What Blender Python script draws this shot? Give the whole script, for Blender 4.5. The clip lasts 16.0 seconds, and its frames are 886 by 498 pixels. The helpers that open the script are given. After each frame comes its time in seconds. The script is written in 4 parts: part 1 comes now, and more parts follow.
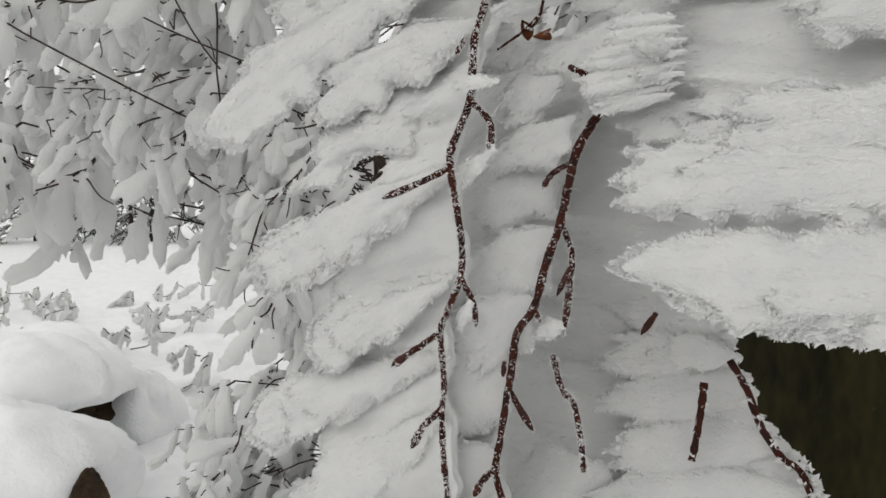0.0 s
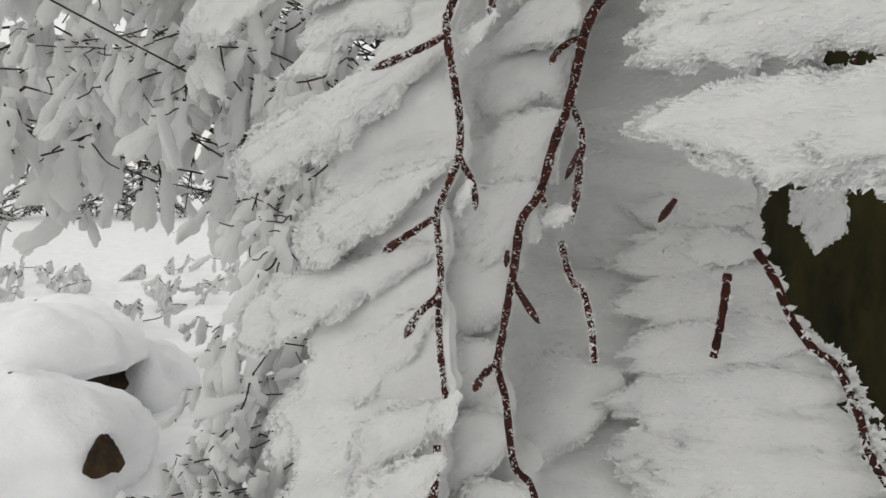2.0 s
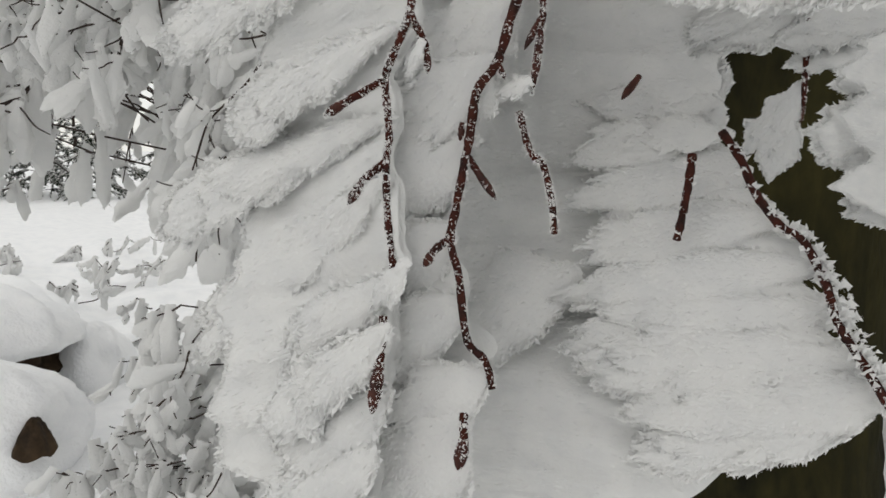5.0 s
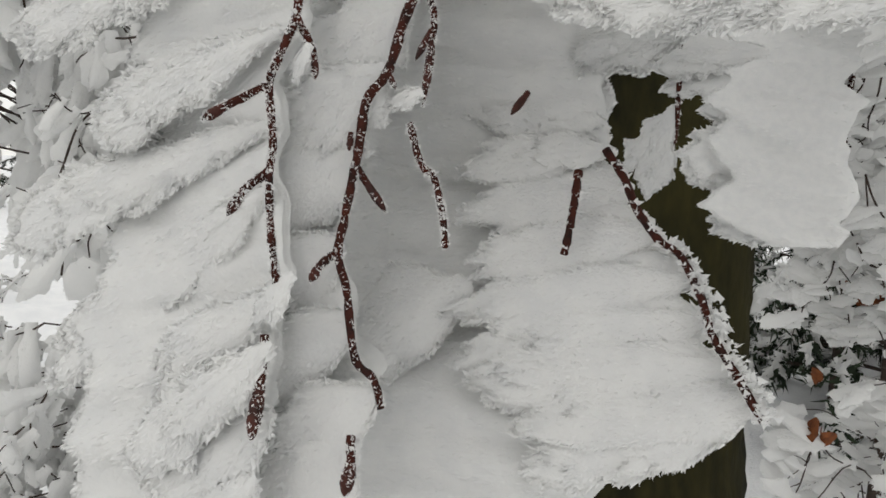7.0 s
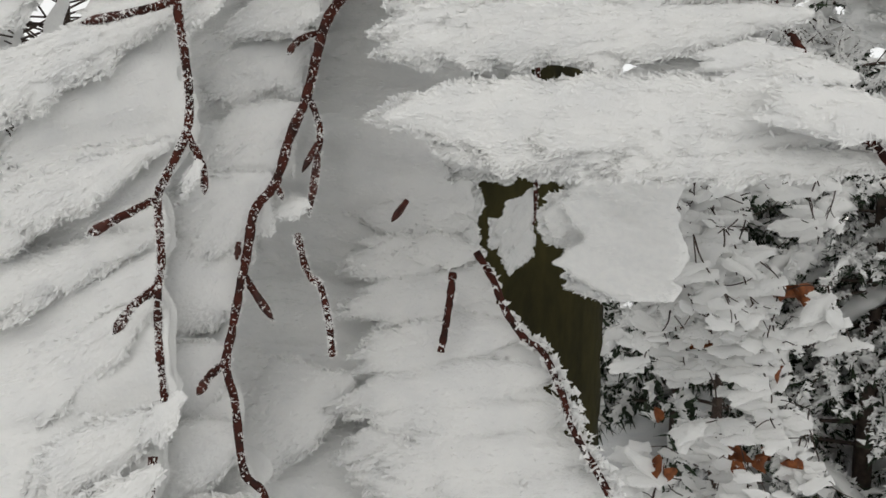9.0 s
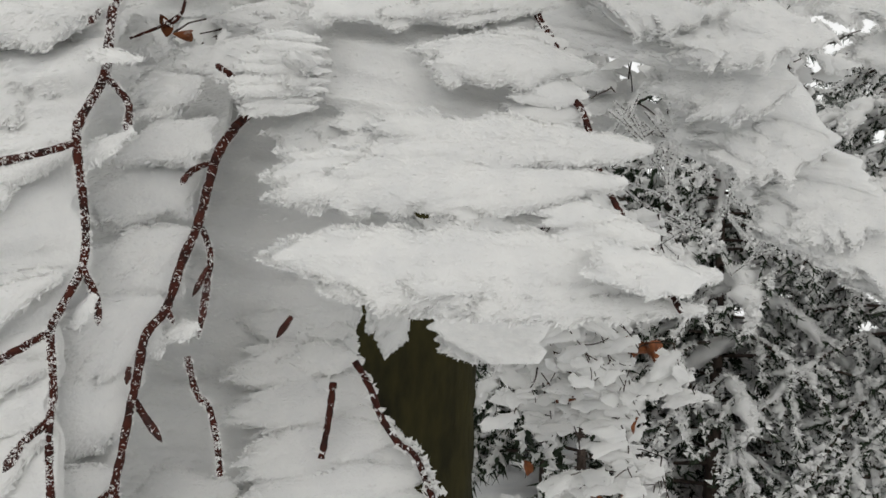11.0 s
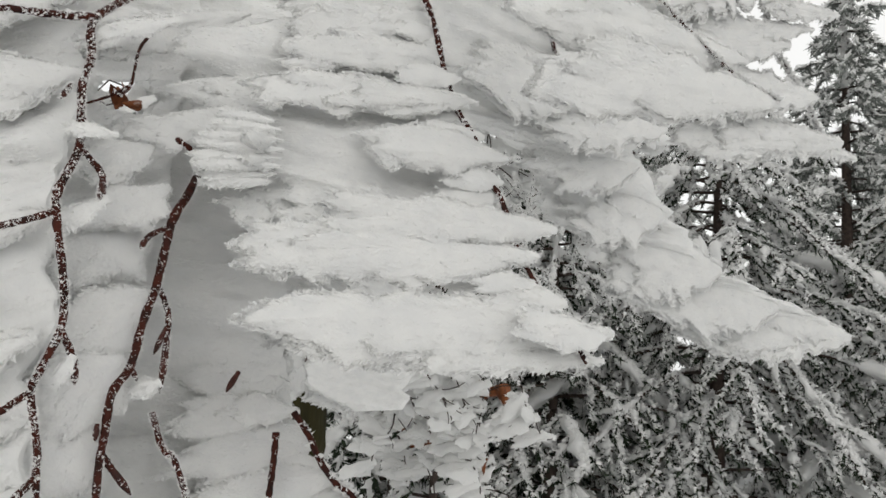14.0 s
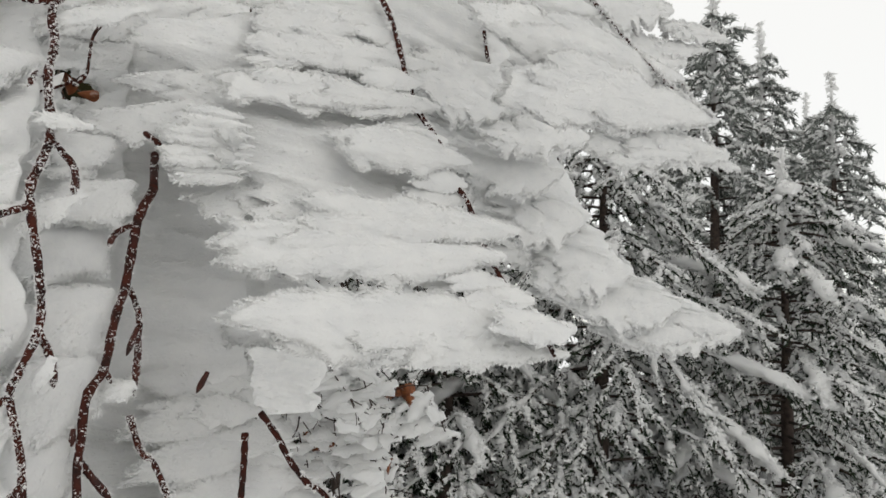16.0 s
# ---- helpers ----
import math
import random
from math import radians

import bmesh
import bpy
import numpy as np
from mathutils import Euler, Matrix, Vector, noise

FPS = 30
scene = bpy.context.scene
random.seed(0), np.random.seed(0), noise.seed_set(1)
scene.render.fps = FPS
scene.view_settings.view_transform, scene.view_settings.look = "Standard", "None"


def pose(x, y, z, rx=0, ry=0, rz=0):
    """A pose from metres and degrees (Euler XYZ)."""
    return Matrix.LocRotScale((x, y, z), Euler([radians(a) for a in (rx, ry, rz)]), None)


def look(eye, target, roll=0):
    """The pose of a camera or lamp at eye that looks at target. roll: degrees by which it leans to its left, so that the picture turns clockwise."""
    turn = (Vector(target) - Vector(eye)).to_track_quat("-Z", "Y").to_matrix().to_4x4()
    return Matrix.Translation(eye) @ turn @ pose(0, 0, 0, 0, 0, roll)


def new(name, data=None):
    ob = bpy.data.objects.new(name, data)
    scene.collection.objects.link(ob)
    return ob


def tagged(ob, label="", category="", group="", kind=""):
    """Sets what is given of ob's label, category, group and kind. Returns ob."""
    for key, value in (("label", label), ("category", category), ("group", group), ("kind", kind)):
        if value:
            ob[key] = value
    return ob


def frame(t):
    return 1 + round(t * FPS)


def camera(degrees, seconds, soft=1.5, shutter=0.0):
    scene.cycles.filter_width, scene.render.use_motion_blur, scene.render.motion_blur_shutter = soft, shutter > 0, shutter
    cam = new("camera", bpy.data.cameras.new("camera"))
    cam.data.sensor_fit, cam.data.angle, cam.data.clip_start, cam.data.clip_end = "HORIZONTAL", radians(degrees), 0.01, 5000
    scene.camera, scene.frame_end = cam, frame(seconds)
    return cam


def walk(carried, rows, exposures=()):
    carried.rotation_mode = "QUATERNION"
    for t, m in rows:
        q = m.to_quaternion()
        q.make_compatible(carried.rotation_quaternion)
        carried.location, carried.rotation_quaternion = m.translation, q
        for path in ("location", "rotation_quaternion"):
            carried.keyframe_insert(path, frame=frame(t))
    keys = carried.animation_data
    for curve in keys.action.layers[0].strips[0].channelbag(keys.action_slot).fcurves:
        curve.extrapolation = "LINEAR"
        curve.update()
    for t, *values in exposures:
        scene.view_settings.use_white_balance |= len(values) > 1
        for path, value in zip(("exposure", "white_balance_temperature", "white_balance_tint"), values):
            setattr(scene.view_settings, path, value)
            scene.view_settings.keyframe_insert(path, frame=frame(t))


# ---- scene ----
cam = camera(67.1, 16.0, soft=1.6)
# seconds, eye in metres, pitch, roll, yaw in degrees
ROWS = [
    (0.0, 0.0000, 0.0000, 1.6000, -5.14, 1.12, -0.05),
    (0.5, 0.0016, 0.0055, 1.5916, -5.80, 1.44, 0.14),
    (1.0, 0.0028, 0.0116, 1.5826, -6.35, 1.68, 0.63),
    (1.5, 0.0026, 0.0171, 1.5736, -6.81, 1.51, 0.70),
    (2.0, 0.0038, 0.0191, 1.5653, -7.35, 1.55, 0.78),
    (2.5, 0.0046, 0.0223, 1.5574, -7.72, 1.51, 0.91),
    (3.0, 0.0028, 0.0256, 1.5493, -8.22, 1.52, 1.15),
    (3.5, 0.0037, 0.0275, 1.5431, -8.38, 1.19, 0.50),
    (6.0, 0.0025, 0.0377, 1.5223, -8.60, -0.18, -7.48),
    (6.5, 0.0050, 0.0400, 1.5235, -8.16, -0.66, -9.97),
    (7.0, 0.0045, 0.0383, 1.5262, -7.38, -1.05, -12.59),
    (7.5, -0.0018, 0.0335, 1.5283, -7.00, -1.21, -15.05),
    (8.0, -0.0031, 0.0321, 1.5335, -5.92, -1.63, -18.30),
    (8.5, -0.0029, 0.0340, 1.5389, -4.83, -2.03, -21.69),
    (9.0, -0.0057, 0.0279, 1.5473, -3.34, -2.11, -24.14),
    (9.5, -0.0076, 0.0196, 1.5559, -1.93, -2.24, -26.97),
    (12.0, -0.0351, -0.0038, 1.5797, 3.25, -2.63, -39.33),
    (12.5, -0.0440, -0.0080, 1.5810, 4.22, -2.44, -41.61),
    (13.0, -0.0569, -0.0108, 1.5815, 4.99, -2.39, -43.84),
    (13.5, -0.0681, -0.0060, 1.5801, 5.57, -2.55, -46.25),
    (14.0, -0.0765, -0.0020, 1.5779, 5.80, -2.72, -48.12),
    (14.5, -0.0843, -0.0015, 1.5789, 6.18, -2.51, -50.31),
    (15.0, -0.0895, 0.0038, 1.5783, 6.25, -2.41, -52.12),
    (15.5, -0.0970, 0.0109, 1.5768, 6.36, -2.42, -54.70),
    (16.0, -0.1048, 0.0200, 1.5748, 6.28, -2.10, -57.35),
]
EXPOSURES = [(0.0, -0.29), (3.5, -0.33), (6.5, -0.22), (9.5, -0.16), (13.0, -0.10), (16.0, -0.12)]
walk(cam, [(t, pose(x, y, z, 90 + pitch, roll, yaw)) for t, x, y, z, pitch, roll, yaw in ROWS], EXPOSURES)

# ---- light: overcast winter day ----
SUN_EL, SUN_AZ = 36.0, -145.0
world = bpy.data.worlds.new("overcast")
scene.world = world
world.use_nodes = True
wn, wl = world.node_tree.nodes, world.node_tree.links
wn.clear()
sky = wn.new("ShaderNodeTexSky")
sky.sky_type, sky.sun_disc = "NISHITA", False
sky.sun_elevation, sky.sun_rotation = radians(SUN_EL), radians(SUN_AZ)
sky_bg, cloud_bg, both, wout = wn.new("ShaderNodeBackground"), wn.new("ShaderNodeBackground"), wn.new("ShaderNodeAddShader"), wn.new("ShaderNodeOutputWorld")
sky_bg.inputs["Strength"].default_value = 0.02
cloud_bg.inputs["Color"].default_value = (1.0, 0.985, 0.94, 1)
cloud_bg.inputs["Strength"].default_value = 1.0
wl.new(sky.outputs[0], sky_bg.inputs["Color"])
wl.new(sky_bg.outputs[0], both.inputs[0])
wl.new(cloud_bg.outputs[0], both.inputs[1])
wl.new(both.outputs[0], wout.inputs["Surface"])
sun_data = bpy.data.lights.new("sun", "SUN")
sun_data.energy, sun_data.angle, sun_data.color = 0.6, radians(90), (1.0, 0.97, 0.92)
sun = new("sun", sun_data)
az, el = radians(SUN_AZ), radians(SUN_EL)
sun.matrix_world = look((0, 0, 30), (-math.sin(az) * math.cos(el), -math.cos(az) * math.cos(el), 30 - math.sin(el)))


# ---- materials ----
def material(name):
    mat = bpy.data.materials.new(name)
    mat.use_nodes = True
    return mat, mat.node_tree.nodes, mat.node_tree.links, mat.node_tree.nodes["Principled BSDF"]


def mottled(name, dark, light, scale, rough, bump=0.0, bump_scale=None, stretch=(1, 1, 1), pale=None, pale_scale=40.0, pale_from=0.6):
    """Two-scale colour noise with relief; pale: a third colour in patches, such as frost or lichen."""
    mat, n, l, bsdf = material(name)
    co, mp = n.new("ShaderNodeTexCoord"), n.new("ShaderNodeMapping")
    mp.inputs["Scale"].default_value = stretch
    l.new(co.outputs["Object"], mp.inputs["Vector"])
    t1, t2, ramp = n.new("ShaderNodeTexNoise"), n.new("ShaderNodeTexNoise"), n.new("ShaderNodeMix")
    t1.inputs["Scale"].default_value, t2.inputs["Scale"].default_value = scale, scale * 7
    t1.inputs["Detail"].default_value = t2.inputs["Detail"].default_value = 5
    add = n.new("ShaderNodeMath")
    add.operation = "MULTIPLY_ADD"
    add.inputs[1].default_value = 0.45
    for t in (t1, t2):
        l.new(mp.outputs[0], t.inputs["Vector"])
    l.new(t2.outputs["Fac"], add.inputs[0])
    l.new(t1.outputs["Fac"], add.inputs[2])
    rng_map = n.new("ShaderNodeMapRange")
    rng_map.inputs["From Min"].default_value, rng_map.inputs["From Max"].default_value = 0.5, 0.95
    l.new(add.outputs[0], rng_map.inputs["Value"])
    ramp.data_type = "RGBA"
    ramp.inputs["A"].default_value, ramp.inputs["B"].default_value = (*dark, 1), (*light, 1)
    l.new(rng_map.outputs[0], ramp.inputs["Factor"])
    out = ramp.outputs["Result"]
    if pale:
        t3, st, mix = n.new("ShaderNodeTexNoise"), n.new("ShaderNodeMapRange"), n.new("ShaderNodeMix")
        t3.inputs["Scale"].default_value, t3.inputs["Detail"].default_value = pale_scale, 6
        st.inputs["From Min"].default_value, st.inputs["From Max"].default_value = pale_from, pale_from + 0.06
        mix.data_type = "RGBA"
        mix.inputs["B"].default_value = (*pale, 1)
        l.new(co.outputs["Object"], t3.inputs["Vector"])
        l.new(t3.outputs["Fac"], st.inputs["Value"])
        l.new(st.outputs[0], mix.inputs["Factor"])
        l.new(out, mix.inputs["A"])
        out = mix.outputs["Result"]
    l.new(out, bsdf.inputs["Base Color"])
    bsdf.inputs["Roughness"].default_value = rough
    bsdf.inputs["Specular IOR Level"].default_value = 0.2
    if bump:
        b, t4 = n.new("ShaderNodeBump"), n.new("ShaderNodeTexNoise")
        t4.inputs["Scale"].default_value, t4.inputs["Detail"].default_value = bump_scale or scale * 5, 6
        b.inputs["Strength"].default_value, b.inputs["Distance"].default_value = bump, 0.25 / (bump_scale or scale * 5)
        l.new(mp.outputs[0], t4.inputs["Vector"])
        l.new(t4.outputs["Fac"], b.inputs["Height"])
        l.new(b.outputs[0], bsdf.inputs["Normal"])
    return mat


def icy(name, colour, through_share, rough, scale):
    """Rime and snow: white, a little light passing through thin crystals."""
    mat, n, l, bsdf = material(name)
    bsdf.inputs["Base Color"].default_value = (*colour, 1)
    bsdf.inputs["Roughness"].default_value = rough
    bsdf.inputs["Specular IOR Level"].default_value = 0.25
    co, t, mp, mix = n.new("ShaderNodeTexCoord"), n.new("ShaderNodeTexNoise"), n.new("ShaderNodeMapRange"), n.new("ShaderNodeMix")
    t.inputs["Scale"].default_value, t.inputs["Detail"].default_value = scale, 5
    mix.data_type = "RGBA"
    mix.inputs["A"].default_value = (colour[0] * 0.93, colour[1] * 0.935, colour[2] * 0.945, 1)
    mix.inputs["B"].default_value = (*colour, 1)
    mp.inputs["From Min"].default_value, mp.inputs["From Max"].default_value = 0.35, 0.6
    l.new(co.outputs["Object"], t.inputs["Vector"])
    l.new(t.outputs["Fac"], mp.inputs["Value"])
    l.new(mp.outputs[0], mix.inputs["Factor"])
    l.new(mix.outputs["Result"], bsdf.inputs["Base Color"])
    b, t2 = n.new("ShaderNodeBump"), n.new("ShaderNodeTexNoise")
    t2.inputs["Scale"].default_value, t2.inputs["Detail"].default_value = scale * 8, 6
    b.inputs["Strength"].default_value, b.inputs["Distance"].default_value = 0.8, 0.5 / (scale * 8)
    l.new(co.outputs["Object"], t2.inputs["Vector"])
    l.new(t2.outputs["Fac"], b.inputs["Height"])
    l.new(b.outputs[0], bsdf.inputs["Normal"])
    if through_share:
        tr, ms, out = n.new("ShaderNodeBsdfTranslucent"), n.new("ShaderNodeMixShader"), n["Material Output"]
        tr.inputs["Color"].default_value = (*colour, 1)
        ms.inputs["Fac"].default_value = through_share
        l.new(bsdf.outputs[0], ms.inputs[1])
        l.new(tr.outputs[0], ms.inputs[2])
        l.new(ms.outputs[0], out.inputs["Surface"])
    return mat


RIME = icy("rime", (0.82, 0.82, 0.81), 0.32, 0.6, 90.0)
SNOW = icy("snow", (0.86, 0.865, 0.87), 0.0, 0.6, 6.0)
FAR_RIME = icy("frost on far twigs", (0.83, 0.83, 0.82), 0.40, 0.6, 20.0)
TWIG = mottled("twig bark", (0.011, 0.004, 0.003), (0.058, 0.011, 0.005), 220.0, 0.75, 0.8, 1400.0, pale=(0.16, 0.11, 0.095), pale_scale=520.0, pale_from=0.73)
BUD = mottled("bud scales", (0.016, 0.005, 0.004), (0.07, 0.018, 0.011), 220.0, 0.4, 0.4, 700.0)
FAR_TWIG = mottled("far twig bark", (0.02, 0.014, 0.012), (0.07, 0.05, 0.04), 30.0, 0.7)
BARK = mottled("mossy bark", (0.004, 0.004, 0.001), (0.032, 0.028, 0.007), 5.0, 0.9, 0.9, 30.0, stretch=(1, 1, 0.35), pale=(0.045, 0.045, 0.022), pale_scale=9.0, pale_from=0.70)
LEAF = mottled("dry beech leaf", (0.07, 0.022, 0.009), (0.23, 0.075, 0.024), 60.0, 0.7, pale=(0.6, 0.58, 0.55), pale_scale=45.0, pale_from=0.62)
NEEDLE = mottled("spruce needles", (0.008, 0.014, 0.008), (0.035, 0.05, 0.028), 9.0, 0.7)
# Far needles: frost plus distance haze, both put into the paler base colour.
HAZY_FROSTED = mottled("frosted spruce needles paled as by haze", (0.09, 0.10, 0.09), (0.30, 0.32, 0.30), 9.0, 0.7)
EARTH = mottled("bare earth and stone", (0.012, 0.008, 0.005), (0.06, 0.038, 0.02), 7.0, 0.9, 0.8, 40.0)


# ---- building helpers ----
rng = np.random.default_rng(7)


def unit(v):
    v = np.asarray(v, float)
    return v / np.maximum(np.linalg.norm(v, axis=-1, keepdims=True), 1e-9)


class Shape:
    """Collects vertices and faces in arrays, then becomes one mesh."""

    def __init__(self):
        self.v, self.quads, self.tris, self.count = [], [], [], 0

    def add(self, v, quads=None, tris=None):
        if quads is not None and len(quads):
            self.quads.append(np.asarray(quads) + self.count)
        if tris is not None and len(tris):
            self.tris.append(np.asarray(tris) + self.count)
        self.v.append(np.asarray(v, float))
        self.count += len(v)

    def join(self, other):
        for v in other.quads:
            self.quads.append(v + self.count)
        for v in other.tris:
            self.tris.append(v + self.count)
        self.v.extend(other.v)
        self.count += other.count

    def mesh(self, name, smooth=True):
        me = bpy.data.meshes.new(name)
        v = np.concatenate(self.v)
        q = np.concatenate(self.quads) if self.quads else np.zeros((0, 4), int)
        t = np.concatenate(self.tris) if self.tris else np.zeros((0, 3), int)
        me.vertices.add(len(v))
        me.vertices.foreach_set("co", v.astype(np.float32).ravel())
        me.loops.add(q.size + t.size)
        me.loops.foreach_set("vertex_index", np.concatenate([q.ravel(), t.ravel()]).astype(np.int32))
        me.polygons.add(len(q) + len(t))
        starts = np.concatenate([np.arange(len(q)) * 4, q.size + np.arange(len(t)) * 3])
        me.polygons.foreach_set("loop_start", starts.astype(np.int32))
        me.polygons.foreach_set("use_smooth", np.full(len(q) + len(t), smooth))
        me.update(calc_edges=True)
        return me


def thing(name, label, category, at=(0, 0, 0), group=""):
    ob = new(name)
    ob.location = at
    ob.empty_display_size = 0.05
    return tagged(ob, label, category, group)


def part(name, shape, mat, parent, label="", smooth=True):
    me = shape.mesh(name, smooth)
    me.materials.append(mat)
    ob = new(name, me)
    ob.parent = parent
    base = parent
    shift = Vector((0, 0, 0))
    while base:
        shift += base.location
        base = base.parent
    ob.location = -shift
    if label:
        tagged(ob, label)
    return ob


def smooth_line(points, n):
    """n points along a Catmull-Rom curve through the given ones."""
    p = np.asarray(points, float)
    if len(p) == 2:
        return p[0] + (p[1] - p[0]) * np.linspace(0, 1, n)[:, None]
    e = np.concatenate([[2 * p[0] - p[1]], p, [2 * p[-1] - p[-2]]])
    u = np.linspace(0, len(p) - 1 - 1e-6, n)
    i = u.astype(int)
    f = (u - i)[:, None]
    a, b, c, d = e[i], e[i + 1], e[i + 2], e[i + 3]
    return 0.5 * (2 * b + (c - a) * f + (2 * a - 5 * b + 4 * c - d) * f**2 + (3 * b - a - 3 * c + d) * f**3)


def tube(shape, line, radii, sides=8, rough=0.0, flat=1.0, across=None):
    """A tube with closed ends along the line; flat squeezes it square to 'across'."""
    line = np.asarray(line, float)
    n = len(line)
    tan = unit(np.gradient(line, axis=0))
    ref = np.array(across if across is not None else (0.31, -0.9, 0.3))
    e2 = unit(ref - tan * (tan @ ref)[:, None])
    e3 = np.cross(tan, e2)
    ang = np.linspace(0, 2 * math.pi, sides, endpoint=False)
    r = np.broadcast_to(np.asarray(radii, float), (n,))[:, None] * (1 + rough * rng.normal(size=(n, sides)))
    v = line[:, None] + e2[:, None] * (np.cos(ang) * r)[..., None] + e3[:, None] * (np.sin(ang) * r * flat)[..., None]
    k = np.arange(n * sides).reshape(n, sides)
    a, b = k[:-1], k[1:]
    quads = np.stack([a, np.roll(a, -1, 1), np.roll(b, -1, 1), b], -1).reshape(-1, 4)
    v = np.concatenate([v.reshape(-1, 3), line[:1], line[-1:]])
    i = np.arange(sides)
    j = (i + 1) % sides
    caps = np.concatenate([np.stack([np.full(sides, n * sides), j, i], 1), np.stack([np.full(sides, n * sides + 1), i + (n - 1) * sides, j + (n - 1) * sides], 1)])
    shape.add(v, quads, caps)


def crystals(shape, at, way, length, width):
    """Thin pointed ice plates at the places 'at'."""
    n = len(at)
    side = unit(np.cross(way, rng.normal(size=(n, 3))))
    length, width = np.asarray(length)[:, None], np.asarray(width)[:, None]
    v = np.stack([at - way * length * 0.3 - side * width, at - way * length * 0.3 + side * width, at + way * length], 1)
    shape.add(v.reshape(-1, 3), None, np.arange(3 * n).reshape(n, 3))


def barbs(shape, at, way, normal, length, width):
    """Small overlapping scales of ice that lie along a surface, each a narrow kite."""
    n = len(at)
    side = unit(np.cross(way, normal + rng.normal(size=(n, 3)) * 0.35))
    length, width = np.asarray(length)[:, None], np.asarray(width)[:, None]
    v = np.stack([at - way * length * 0.35, at + way * length * 0.15 - side * width, at + way * length * 0.65, at + way * length * 0.15 + side * width], 1)
    shape.add(v.reshape(-1, 3), np.arange(4 * n).reshape(n, 4))


def pierce(shape, centre, way, wide, high):
    """Leaves a ragged gap in the rime: drops the faces inside an upright oval tube."""
    way = unit(way)
    across = unit(np.cross(way, (0, 0, 1)))
    up = np.cross(across, way)
    v = np.concatenate(shape.v) - np.asarray(centre)
    a, b = v @ across, v @ up
    turn = np.arctan2(b, a)
    inside = np.hypot(a / wide, b / high) < 1 + 0.14 * np.sin(turn * 5 + 1) + 0.09 * np.sin(turn * 13) + 0.06 * np.sin(turn * 29)
    shape.quads = [q[~inside[q].any(1)] for q in shape.quads]
    shape.tris = [q[~inside[q].any(1)] for q in shape.tris]


class Grain:
    """Smooth random relief in two directions."""

    def __init__(self, octaves):
        self.layers = [(rng.uniform(-1, 1, (64, 64)), ku, ks, amp, rng.uniform(0, 40, 2)) for ku, ks, amp in octaves]

    def __call__(self, u, s):
        total = 0
        for table, ku, ks, amp, (ou, os) in self.layers:
            x, y = u * ku + ou, s * ks + os
            i, j = np.floor(x).astype(int), np.floor(y).astype(int)
            fx, fy = x - i, y - j
            fx, fy = fx * fx * (3 - 2 * fx), fy * fy * (3 - 2 * fy)
            g = lambda p, q: table[p % 64, q % 64]
            total = total + amp * ((g(i, j) * (1 - fx) + g(i + 1, j) * fx) * (1 - fy) + (g(i, j + 1) * (1 - fx) + g(i + 1, j + 1) * fx) * fy)
        return total


